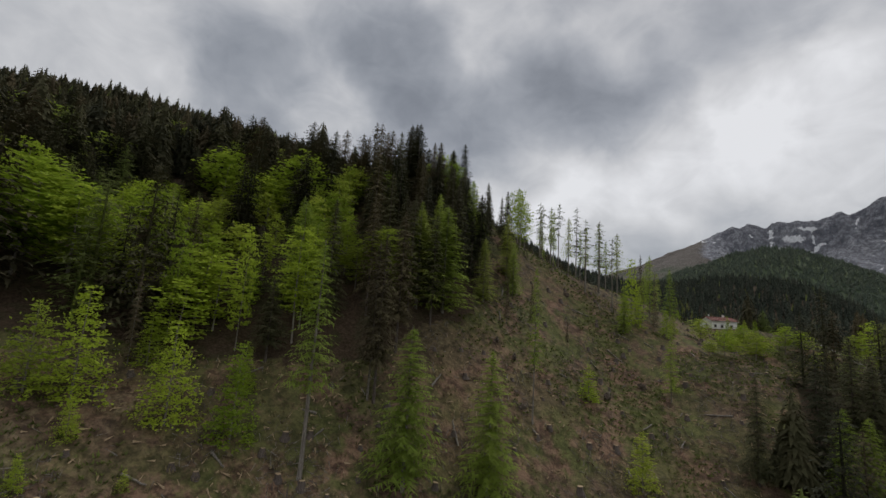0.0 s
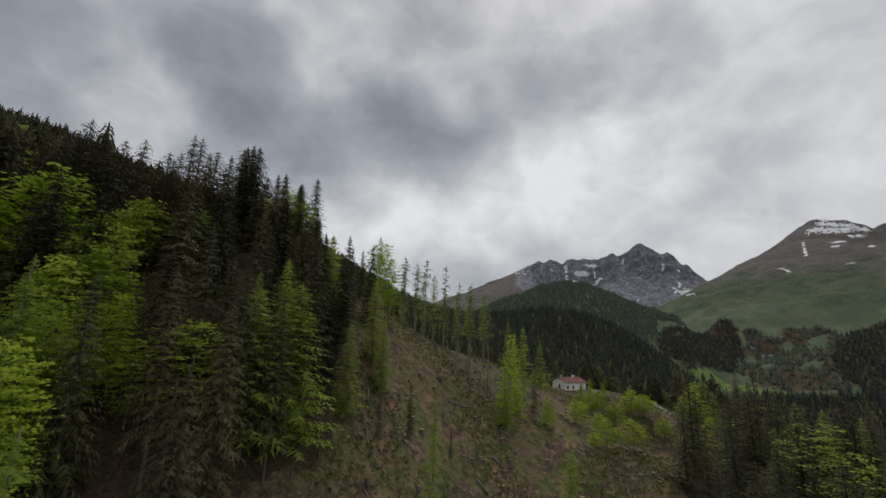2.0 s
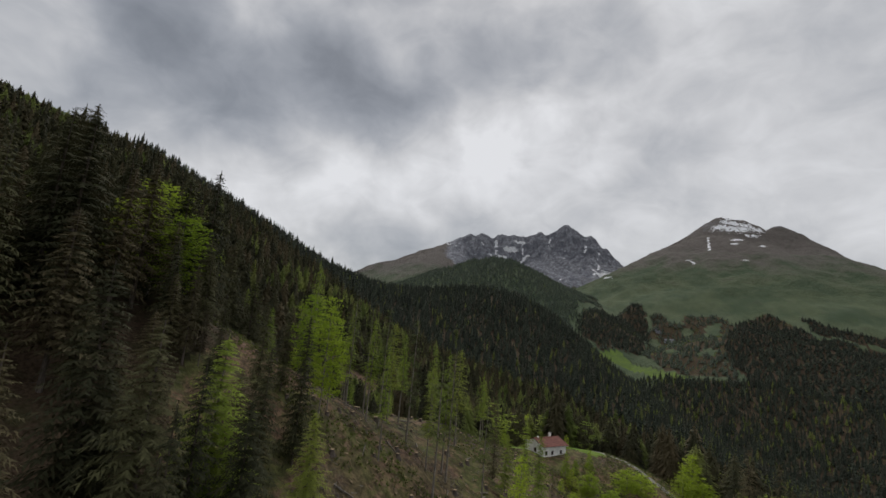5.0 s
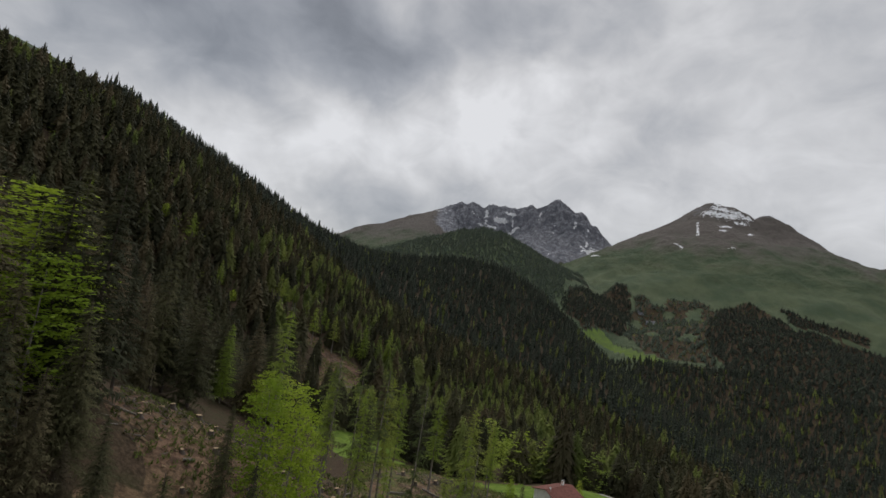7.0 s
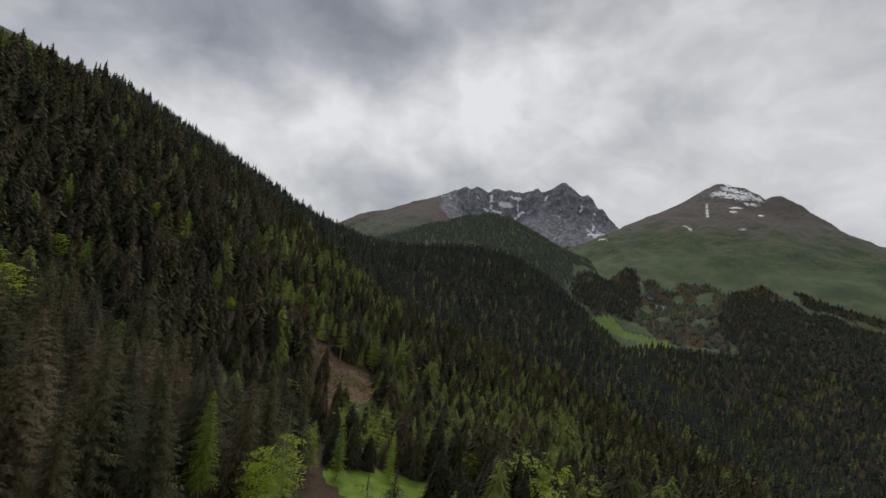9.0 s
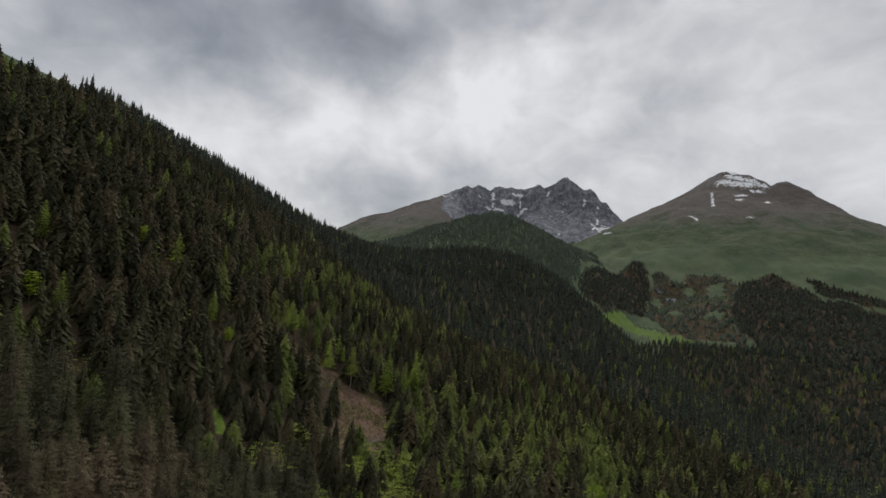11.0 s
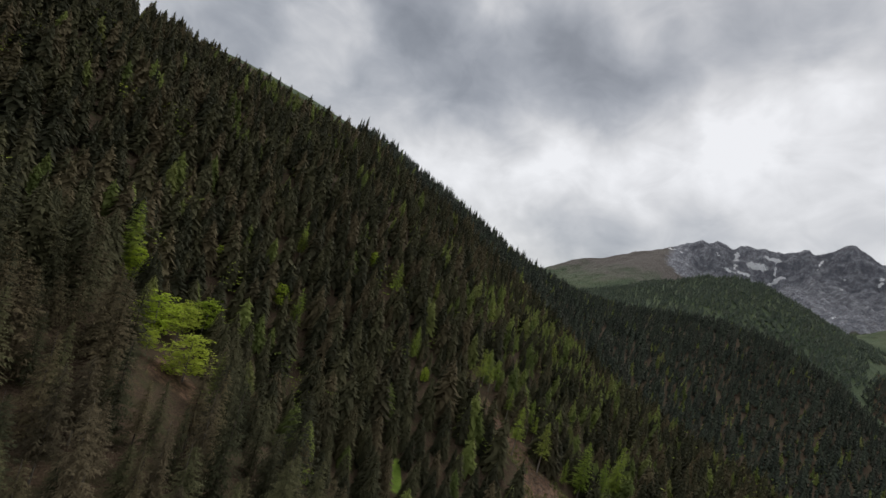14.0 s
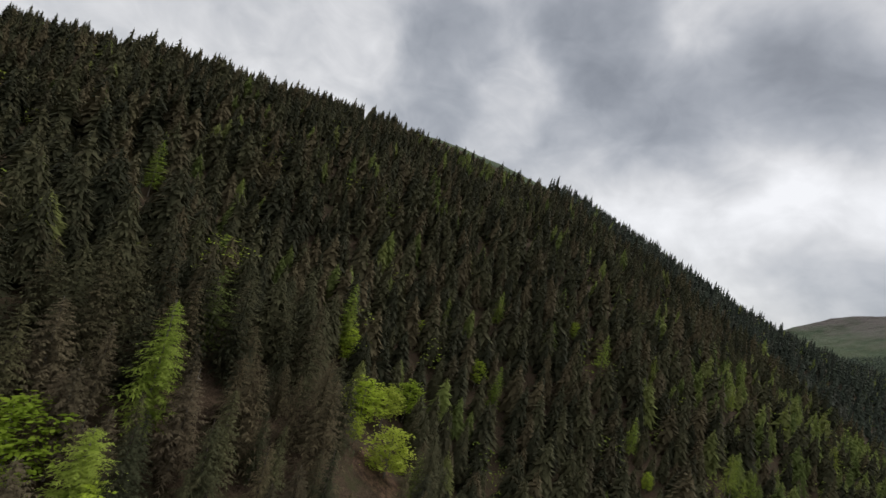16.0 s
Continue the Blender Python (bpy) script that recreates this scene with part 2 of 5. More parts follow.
    meadow = n.mix(n.smooth(mids, 0.35, 0.7), (0.100, 0.160, 0.022), (0.160, 0.230, 0.038))
    high = n.mix(n.smooth(vast, 0.35, 0.65), (0.062, 0.088, 0.050), (0.100, 0.122, 0.068))
    high = n.mix(n.smooth(n.math("ADD", alpine, n.math("MULTIPLY", n.math("SUBTRACT", vast, 0.5), 1.1)), 0.30, 0.75), high, (0.132, 0.116, 0.106))
    high = n.mix(n.smooth(n.noise(place, 0.022, 7.0, 0.72), 0.52, 0.68, 0.0, 0.45), high, (0.074, 0.082, 0.056))
    alp = n.smooth(n.math("ADD", alpine, n.math("MULTIPLY", n.math("SUBTRACT", wide, 0.5), 0.08)), 0.05, 0.115)
    green = n.mix(alp, meadow, high)
    # grey rock, with a blue tint painted in for distance haze
    stone = n.mix(n.smooth(n.noise(place, 0.018, 8.0, 0.7, 0.6), 0.35, 0.68), (0.185, 0.195, 0.225), (0.43, 0.44, 0.475))
    stone = n.mix(n.smooth(n.noise(n.vmath("MULTIPLY", place, (1.0, 1.0, 0.35)), 0.03, 6.0, 0.65), 0.48, 0.66, 0.0, 0.5), stone, (0.165, 0.165, 0.185))
    flutes = n.noise(n.vmath("MULTIPLY", place, (1.0, 1.0, 0.12)), 0.035, 7.0, 0.7, 0.3)
    stone = n.mix(n.smooth(flutes, 0.40, 0.60, 0.6, 0.0), stone, (0.105, 0.105, 0.130))
    jitter = n.math("MULTIPLY", n.math("SUBTRACT", mids, 0.5), 0.5)
    col = n.mix(n.smooth(n.math("ADD", soil, jitter), 0.3, 0.6), floor, earth)
    col = n.mix(n.smooth(n.math("ADD", grass, jitter), 0.3, 0.6), col, green)
    rocky = n.math("ADD", rock, n.math("MULTIPLY", n.math("SUBTRACT", n.noise(place, 0.02, 8.0, 0.7), 0.5), 0.7))
    col = n.mix(n.smooth(rocky, 0.38, 0.6), col, stone)
    if snows:
        ragged = n.vmath("ADD", place, n.vmath("MULTIPLY", n.vmath("SUBTRACT", n.add_noise(place, 0.03, 5.0, 0.7), (0.5, 0.5, 0.5)), (42.0, 42.0, 42.0)))
        speckle = n.math("MULTIPLY", n.math("SUBTRACT", n.noise(n.vmath("MULTIPLY", place, (1.0, 1.0, 0.6)), 0.05, 6.0, 0.75), 0.5), 5.0)
    for snow, broken in snows:
        lies = None
        for x0, y0, z0, x1, y1, z1, wide in snow:
            along = Vector((x1 - x0, y1 - y0, z1 - z0))
            from_start = n.vmath("SUBTRACT", ragged, (x0, y0, z0))
            u = n.math("MULTIPLY", n.vmath("DOT_PRODUCT", from_start, along, 1), 1.0 / along.length_squared, True)
            off = n.vmath("SUBTRACT", from_start, n.vscale(along, u))
            d = n.math("DIVIDE", n.vmath("LENGTH", off, None, 1), wide * 1.25)
            lies = d if lies is None else n.math("MINIMUM", lies, d)
        patchy = n.math("ADD", lies, n.math("MULTIPLY", speckle, n.smooth(lies, 0.0, 0.6, broken, broken + 0.5)))
        col = n.mix(n.smooth(patchy, 0.85, 1.05, 1.0, 0.0), col, (0.88, 0.89, 0.92))
    n.link(col, bsdf.inputs["Base Color"])
    bsdf.inputs["Specular IOR Level"].default_value = 0.15
    relief = n.math("ADD", n.math("MULTIPLY", fine, 0.25), n.math("MULTIPLY", n.math("MULTIPLY", n.noise(place, 0.03, 9.0, 0.72), rock), 45.0))
    relief = n.math("ADD", relief, n.math("MULTIPLY", n.math("MULTIPLY", n.noise(place, 0.011, 9.0, 0.68), n.math("MULTIPLY", grass, n.smooth(alpine, 0.05, 0.3))), 42.0))
    bumped(n, bsdf, relief, 0.9, 1.0)
    return m


GROUND = ground_material("ground_cover")
SUMMITS = ground_material("summit_cover", ((MASSIF_SNOW, 0.3), (SUMMIT_SNOW, 1.6)))

# ---- the land: one sheet from the spur to the summits ----
# rises and hollows of the hillside: x, y, size, rise
BROAD = [
    (-350, 350, 700, 218.6),
    (100, 1200, 350, 29.3),
    (-700, 600, 350, 57.6),
    (500, 800, 350, -60.5),
    (100, 1400, 350, 53.3),
    (-700, 800, 350, 53.0),
    (-900, 200, 350, 65.4),
    (-350, 1750, 700, 64.5),
    (-1050, 1050, 700, 92.7),
    (-700, -200, 350, 93.0),
    (-900, 600, 350, 58.7),
    (-700, 1400, 700, 80.5),
    (-900, 400, 350, 60.2),
    (-1050, 1400, 700, 65.2),
]
SLOPES = [
    (160, 520, 180, -38.0),
    (-500, -30, 180, 62.7),
    (-60, 740, 180, -45.7),
    (270, 740, 180, 44.1),
    (270, 1290, 180, 50.9),
    (270, 1070, 180, 46.9),
    (50, 1400, 180, 32.5),
    (160, 1290, 180, 47.2),
]
FOLDS = [
    (-25, 290, 90, -14.5),
    (-190, 345, 90, -0.2),
    (-245, 180, 90, -7.0),
    (-190, 70, 90, 30.5),
    (-80, 400, 90, -15.0),
    (-135, -150, 90, 42.6),
    (-190, 235, 90, -25.9),
]
SPUR = [
    (-44, 58, 26, 18.7),
    (20, 90, 26, 17.8),
    (36, -22, 26, -0.7),
    (-120, 208, 45, -14.4),
    (104, 152, 45, 17.2),
    (-12, 10, 26, 13.6),
    (-120, 40, 45, 24.3),
    (52, 90, 26, -6.5),
    (52, 138, 26, 8.0),
    (4, -54, 26, -2.3),
    (36, 26, 26, 0.7),
    (4, 122, 26, 16.0),
    (-60, 106, 26, 15.8),
    (52, 58, 26, 17.5),
    (132, 68, 45, 30.2),
    (-120, 96, 45, -16.5),
    (-120, 152, 45, 19.9),
    (-44, -70, 26, 4.6),
    (-12, 58, 26, 19.5),
    (132, 208, 45, 13.7),
    (-28, -6, 26, 13.0),
    (48, 208, 45, 9.2),
    (68, 138, 26, 11.0),
    (68, 26, 26, 7.4),
    (-60, 26, 26, 17.1),
]

# crest lines
MASSIF = [
    (-956, 4243, 373), (-859, 4264, 475), (-762, 4283, 522), (-624, 4304, 552), (-514, 4319, 611), (-357, 4335, 687),
    (-172, 4346, 756), (-58, 4349, 811), (57, 4349, 867), (114, 4348, 901), (171, 4346, 882), (222, 4344, 917),
    (291, 4339, 897), (351, 4335, 873), (377, 4333, 892), (430, 4328, 916), (504, 4320, 907), (612, 4306, 904),
    (673, 4297, 892), (818, 4272, 954), (860, 4263, 930), (931, 4249, 972), (1005, 4232, 1017), (1059, 4218, 1040),
    (1119, 4203, 998), (1215, 4177, 931), (1268, 4160, 941), (1310, 4147, 909), (1324, 4143, 859), (1383, 4123, 818),
    (1420, 4111, 805), (1451, 4100, 708), (1548, 4064, 649),
]
GREEN_MOUNTAIN = [
    (1518, 3805, 644), (1647, 3707, 710), (1677, 3682, 727), (1821, 3558, 826), (1920, 3452, 920), (1989, 3372, 978),
    (2019, 3337, 990), (2060, 3292, 964), (2129, 3216, 940), (2180, 3173, 901), (2218, 3146, 858), (2256, 3119, 879),
    (2292, 3092, 887), (2328, 3065, 859), (2376, 3029, 823), (2422, 2992, 780), (2477, 2947, 729), (2517, 2929, 697),
    (2556, 2919, 641), (2594, 2908, 594), (2713, 2903, 568), (2848, 2920, 550), (2913, 2913, 574), (2962, 2898, 589),
    (3071, 2864, 625), (3309, 2585, 670), (3637, 2100, 670),
]
KNOLL = [(-478, 2249, 101),
    (-371, 2269, 141),
    (-216, 2289, 198),
    (-24, 2299, 283),
    (88, 2298, 328),
    (204, 2290, 356),
    (280, 2282, 348),
    (375, 2269, 303),
    (458, 2253, 242),
    (621, 2421, 236),
    (818, 2520, 194)]
SHOULDER = [(894, 2009, -91),
    (985, 1854, -13),
    (1059, 1637, 45),
    (1143, 1517, 38),
    (1213, 1396, 11),
    (1328, 1287, -33),
    (1418, 1108, -57)]


def hashed(ix, iy, seed):
    h = (ix.astype(np.int64) * 374761393 + iy.astype(np.int64) * 668265263 + seed * 982451653) & 0x7FFFFFFF
    h = ((h ^ (h >> 13)) * 1274126177) & 0x7FFFFFFF
    return ((h ^ (h >> 16)) & 0xFFFF) / 65535.0


def value_noise(x, y, seed=0):
    ix, iy = np.floor(x), np.floor(y)
    fx, fy = x - ix, y - iy
    fx, fy = fx * fx * (3 - 2 * fx), fy * fy * (3 - 2 * fy)
    a, b = hashed(ix, iy, seed), hashed(ix + 1, iy, seed)
    c, d = hashed(ix, iy + 1, seed), hashed(ix + 1, iy + 1, seed)
    return (a + (b - a) * fx) * (1 - fy) + (c + (d - c) * fx) * fy


def fbm(x, y, size, octaves=4, seed=0, ridged=False):
    total, amp, norm = 0.0, 1.0, 0.0
    for k in range(octaves):
        v = value_noise(x / size + 17.3 * k, y / size - 9.1 * k, seed + k)
        v = 1 - abs(2 * v - 1) if ridged else v
        total, norm = total + amp * v, norm + amp
        amp, size = amp * 0.5, size * 0.5
    return total / norm


def crest_drop(x, y, crest, first, depth, rest):
    """Height under a crest line that falls by the slope `first` down to `depth` below it, then by `rest`; and the distance from it."""
    best, far = np.full(x.shape, -1e9), np.full(x.shape, 1e9)
    for (x0, y0, z0), (x1, y1, z1) in zip(crest, crest[1:]):
        dx, dy = x1 - x0, y1 - y0
        s = np.clip(((x - x0) * dx + (y - y0) * dy) / (dx * dx + dy * dy), 0, 1)
        d = np.hypot(x - x0 - s * dx, y - y0 - s * dy)
        h = z0 + s * (z1 - z0) - np.where(d < depth / first, first * d, depth + rest * (d - depth / first))
        best, far = np.maximum(best, h), np.minimum(far, d)
    return best, far


def soft_max(a, b, k):
    h = np.clip(0.5 + 0.5 * (a - b) / k, 0, 1)
    return b * (1 - h) + a * h + k * h * (1 - h)


def hillside(x, y):
    z = np.full(x.shape, -300.0)
    for x0, y0, size, rise in BROAD + SLOPES + FOLDS + SPUR:
        z = z + rise * np.exp(-((x - x0) ** 2 + (y - y0) ** 2) / (2 * size * size))
    return z


def land(x, y, covers=False):
    x, y = np.asarray(x, float), np.asarray(y, float)
    r = np.hypot(x, y)
    z = hillside(x, y)
    knoll, _ = crest_drop(x, y, KNOLL, 0.5, 120, 0.62)
    knoll = knoll + 36 * (fbm(x, y, 240, 4, 3) - 0.5)
    shoulder, _ = crest_drop(x, y, SHOULDER, 0.42, 150, 0.30)
    shoulder = shoulder + 60 * (fbm(x, y, 260, 4, 5) - 0.5)
    alp, alp_d = crest_drop(x, y, GREEN_MOUNTAIN, 1.0, 200, 0.53)
    gully = fbm(x, y, 420, 5, 7, True) - 0.55
    alp = alp + np.clip(alp_d / 300, 0.06, 1) * 100 * gully + 16 * (fbm(x, y, 90, 4, 9, True) - 0.55)
    crag, crag_d = crest_drop(x, y, MASSIF, 1.45, 330, 0.55)
    east = np.clip((x + 150) / 350, 0, 1)
    gentle, _ = crest_drop(x, y, MASSIF, 0.62, 300, 0.55)
    crag = crag * east + gentle * (1 - east)
    rib = fbm(x, y * 0.45, 150, 5, 11, True) - 0.55
    crag = crag + east * (np.clip(crag_d / 110, 0.10, 1) * 130 * rib) + (14 + 80 * east * np.clip(crag_d / 60, 0.25, 1) * np.clip(1 - crag_d / 300, 0, 1)) * (fbm(x, y, 85, 3, 13, True) - 0.55)
    crag = crag + east * np.clip(crag_d / 150, 0.12, 1) * 75 * (fbm(x + 0.3 * y, y * 0.12, 75, 4, 15, True) - 0.55)
    far = np.maximum(soft_max(alp, shoulder, 40), np.maximum(knoll, crag))
    far = np.where(r > 900, far, -1e4)
    mountain = soft_max(far, z, 30)
    z = np.where(r > 900, np.maximum(mountain, z), z)
    near = np.clip(1 - r / 400, 0, 1)
    z = z + near * (1.6 * (fbm(x, y, 9, 3, 21) - 0.5) + 2.4 * (fbm(x, y, 28, 2, 23) - 0.5)) + (1 - near) * 9 * (fbm(x, y, 60, 3, 25) - 0.5) * (r > 450)
    if not covers:
        return z
    return z, dict(knoll=knoll, shoulder=shoulder, alp=alp, alp_d=alp_d, crag=crag, crag_d=crag_d, east=east, hill=hillside(x, y), r=r)


CLEARING = [(-48, -78), (-32, -50), (-11, -24), (-5, 0), (-7, 22), (-14, 45), (-36, 54), (-47, 74), (-27, 93), (-10, 96), (-14, 140),
            (20, 172), (70, 172), (98, 140), (92, 105), (66, 62), (56, 20), (56, -40), (80, -90), (80, -150), (-48, -150)]
CUT_STRIP = [(-119, 364), (-102, 360), (-87, 355), (-77, 350), (-63, 355), (-46, 343), (-40, 318), (-42, 292), (-58, 270), (-68, 280), (-72, 304), (-75, 328), (-90, 333), (-110, 338)]
MEADOW_PATCHES = [(-28, 186, 13), (-14, 198, 13), (2, 205, 10), (-113, 252, 6), (8, 148, 17), (38, 152, 15), (-12, 165, 16), (16, 160, 12), (62, 150, 9), (-520, 548, 46), (-570, 600, 50)]
BROW = [(-430, 380), (-560, 350), (-660, 560), (-570, 650), (-440, 545)]
DARK_WOOD = [(524, 1816), (727, 2145), (984, 2376), (979, 2232), (915, 2046), (743, 1714), (650, 1708), (558, 1653), (485, 1715)]
VALLEY_MEADOW = [(554, 1635), (644, 1691), (673, 1645), (707, 1456), (777, 1405), (757, 1366), (669, 1372), (647, 1542), (558, 1600)]
BRUSH = [(1002, 2222), (1255, 2106), (1281, 2014), (936, 1517), (850, 1332), (763, 1378), (710, 1462), (745, 1687)]
LEAFY_WOOD = [(656, 1344), (755, 1361), (837, 1311), (786, 1179), (732, 1053), (467, 839), (564, 1146)]
SHOULDER_WOOD = [(1299, 2030), (1454, 2059), (1474, 1920), (1478, 1802), (1597, 1762), (1694, 1701), (1900, 1400), (1600, 900), (721, 900), (721, 1037), (839, 1280), (936, 1517)]
HIGH_STRIP = [(1528, 1982), (1573, 1923), (1641, 1850), (1760, 1770), (1719, 1727), (1612, 1780), (1504, 1835)]


def inside(x, y, poly):
    x, y = np.asarray(x, float), np.asarray(y, float)
    hit = np.zeros(x.shape, bool)
    for (x0, y0), (x1, y1) in zip(poly, poly[1:] + poly[:1]):
        cross = (y0 > y) != (y1 > y)
        hit ^= cross & (x < (x1 - x0) * (y - y0) / ((y1 - y0) or 1e-9) + x0)
    return hit


def in_meadow(x, y, grow=0.0):
    m = np.zeros(np.shape(x), bool)
    for x0, y0, rad in MEADOW_PATCHES:
        m |= np.hypot(np.asarray(x) - x0, np.asarray(y) - y0) < rad + grow
    return m


def tri_mesh(name, verts, faces, materials, smooth=False, tint=None, slots=None):
    """A mesh of triangles (or quads) from arrays."""
    faces = np.asarray(faces, np.int32)
    n, k = faces.shape
    me = bpy.data.meshes.new(name)
    me.vertices.add(len(verts))
    me.vertices.foreach_set("co", np.asarray(verts, np.float32).ravel())
    me.loops.add(n * k)
    me.loops.foreach_set("vertex_index", faces.ravel())
    me.polygons.add(n)
    me.polygons.foreach_set("loop_start", np.arange(n, dtype=np.int32) * k)
    me.polygons.foreach_set("use_smooth", np.full(n, smooth))
    for m in materials:
        me.materials.append(m)
    if slots is not None:
        me.polygons.foreach_set("material_index", np.asarray(slots, np.int32))
    me.update(calc_edges=True)
    if tint is not None:
        me.attributes.new("tint", "FLOAT", "POINT").data.foreach_set("value", np.asarray(tint, np.float32))
    return me


def far_woods(x, y, z, c):
    """Where trees stand across the valley and on the knoll."""
    patch, wob = fbm(x, y, 260, 4, 35), 70 * (fbm(x, y, 110, 4, 36) - 0.5)
    band = np.degrees(np.arctan2(x, y))
    jx, jy = x + wob, y - wob
    thick = inside(jx, jy, DARK_WOOD) | inside(jx, jy, SHOULDER_WOOD) | inside(jx, jy, HIGH_STRIP) | inside(jx, jy, LEAFY_WOOD)
    loose = inside(jx, jy, BRUSH) & (fbm(x, y, 90, 3, 39) > 0.36)
    east = (band + 7 * (fbm(x, y, 150, 4, 40) - 0.5) - np.clip((z - 60) / 60, -1.5, 1.5) > 16.5) & (c["r"] > 1330)
    alps = np.maximum(c["alp"], c["crag"]) > np.maximum(np.maximum(c["shoulder"], c["knoll"]), c["hill"]) + 6
    ok = np.where(east, thick | loose, (~alps | (z < 120 + 200 * (patch - 0.5))))
    return ok & ~(inside(x, y, VALLEY_MEADOW) & (fbm(x, y, 70, 3, 51) > 0.42))


def build_ground():
    fine = np.radians(np.arange(-112, -16, 0.5))
    finer = np.radians(np.concatenate([np.arange(-16, -13, 0.25), np.arange(-13, 24, 0.15), np.arange(24, 50, 0.25)]))
    rest = np.radians(np.arange(50, 248, 2.5))
    az = np.concatenate([fine, finer, rest])
    rad = np.concatenate([[0.0], np.geomspace(8, 1500, 170), np.linspace(1525, 3960, 100), np.linspace(3972, 4380, 36), np.linspace(4420, 4860, 8)])
    A, R = np.meshgrid(az, rad)
    x, y = (R * np.sin(A)).ravel(), (R * np.cos(A)).ravel()
    z, c = land(x, y, True)
    nr, na = R.shape
    i = np.arange(nr * na).reshape(nr, na)
    nxt = np.roll(i, -1, axis=1)
    quads = np.stack([i[:-1], i[1:], nxt[1:], nxt[:-1]], -1).reshape(-1, 4)
    me = tri_mesh("ground", np.stack([x, y, z], 1), quads[:, ::-1], [GROUND, SUMMITS], True, None, np.repeat(rad[:-1] > 2300, na))
    high = c["r"] > 900
    alpish = high & (np.maximum(c["alp"], c["crag"]) > np.maximum(np.maximum(c["shoulder"], c["knoll"]), c["hill"]))
    cover = np.zeros((len(x), 4), np.float32)
    cover[:, 3] = 1
    wob = fbm(x, y, 12, 3, 31) - 0.5
    cover[:, 1] = np.maximum(inside(x + 8 * wob, y + 8 * wob, CLEARING), inside(x, y, CUT_STRIP))
    cover[:, 1] = np.maximum(cover[:, 1], np.hypot(x + 147, y - 168) < 9)
    cover[:, 1] = np.maximum(cover[:, 1], np.hypot(x + 14 + 6 * wob, y - 40) < 16)
    top_meadow = (c["hill"] > 205) & (fbm(x, y, 90, 3, 37) > 0.42)
    woods = far_woods(x, y, z, c)
    valley = inside(x, y, VALLEY_MEADOW) & ~woods
    # knoll woods keep grass colour below: low contrast painted in as haze
    cover[:, 0] = in_meadow(x, y) | ((alpish | top_meadow | (c["r"] > 1350)) & ~(woods & (x > 0.3 * y))) | valley
    craggy = alpish & (c["crag"] > c["alp"])
    rock = np.where(craggy, np.clip(c["east"] * 1.3 - np.clip((c["crag_d"] - 420) / 300, 0, 1), 0, 1) + 0.3, 0)
    rock = np.maximum(rock, np.where(alpish & ~craggy, np.clip((z - 650) / 500, 0, 0.42), 0))
    rock = np.maximum(rock, np.where((np.hypot(x - 982, y - 2001) < 26) | (np.hypot(x - 968, y - 2085) < 18), 0.75, 0))
    cover[:, 2] = rock
    me.color_attributes.new("cover", "FLOAT_COLOR", "POINT").data.foreach_set("color", cover.ravel())
    alpine = np.where(alpish, np.clip((z - 120) / 620 + np.where(craggy, 0.25 * c["east"] + 0.12, -0.08), 0.12, 1.35), np.where((c["r"] > 700) | (x < -400), 0.15, 0))
    alpine = np.where(valley, 0.075, alpine)
    alpine = np.where(inside(x, y, CUT_STRIP) | (np.hypot(x + 149, y - 170) < 14) | (np.hypot(x + 35, y - 60) < 17), 0.6, alpine)
    me.attributes.new("alpine", "FLOAT", "POINT").data.foreach_set("value", alpine.astype(np.float32))
    return tagged(new("ground", me), "steep alpine land with forest floor, clearings, meadows and snowy rock summits", "ground", kind="structure")


build_ground()


def height_at(x, y):
    return float(land(np.array([x]), np.array([y]))[0])



# ---- trees ----
def tube(points, radii, sides=6):
    """Vertices and triangles of a tapered tube along points."""
    pts = np.asarray(points, float)
    ring = np.linspace(0, 2 * np.pi, sides, endpoint=False)
    verts = np.concatenate([np.stack([p[0] + r * np.cos(ring), p[1] + r * np.sin(ring), np.full(sides, p[2])], 1) for p, r in zip(pts, radii)])
    faces = []
    for k in range(len(pts) - 1):
        for s in range(sides):
            a, b = k * sides + s, k * sides + (s + 1) % sides
            faces += [(a, b, b + sides), (a, b + sides, a + sides)]
    return verts, np.array(faces)


def join(pieces):
    verts, faces, n = [], [], 0
    for v, f in pieces:
        verts.append(v)
        faces.append(np.asarray(f) + n)
        n += len(v)
    return np.concatenate(verts), np.concatenate(faces)


def bough(rng, start, angle, length, droop, twigs, fullness, broad=0.03, hang=0.45):
    """One conifer branch: a drooping spine with narrow sprays on both sides that hang down like a fringe."""
    out = np.array([np.cos(angle), np.sin(angle), 0.0])
    side = np.array([-out[1], out[0], 0.0])
    curl = rng.uniform(-0.18, 0.18)

    def spine(s):
        return start + out * length * s + side * curl * length * s * s + np.array([0, 0, length * (0.18 * s - droop * s * s)])

    verts = [spine(0) + side * 0.02 * length, spine(0) - side * 0.02 * length, spine(1.02)]
    for k in range(twigs):
        s = 0.08 + 0.88 * (k + rng.uniform(0.0, 0.9)) / twigs
        wide = fullness * length * (1.08 - 0.85 * s) * rng.uniform(0.55, 1.05) + 0.10
        for sgn in (-1, 1):
            fall = rng.uniform(0.3, 1.7) * hang * wide
            tip = spine(min(1.12, s + rng.uniform(0.05, 0.20))) + side * sgn * wide * rng.uniform(0.75, 1.0) + np.array([0, 0, -fall])
            verts += [spine(s - broad), tip, spine(min(1.03, s + broad)) + np.array([0, 0, -rng.uniform(0.0, 0.10)])]
    v = np.array(verts)
    return v, np.arange(len(v)).reshape(-1, 3)


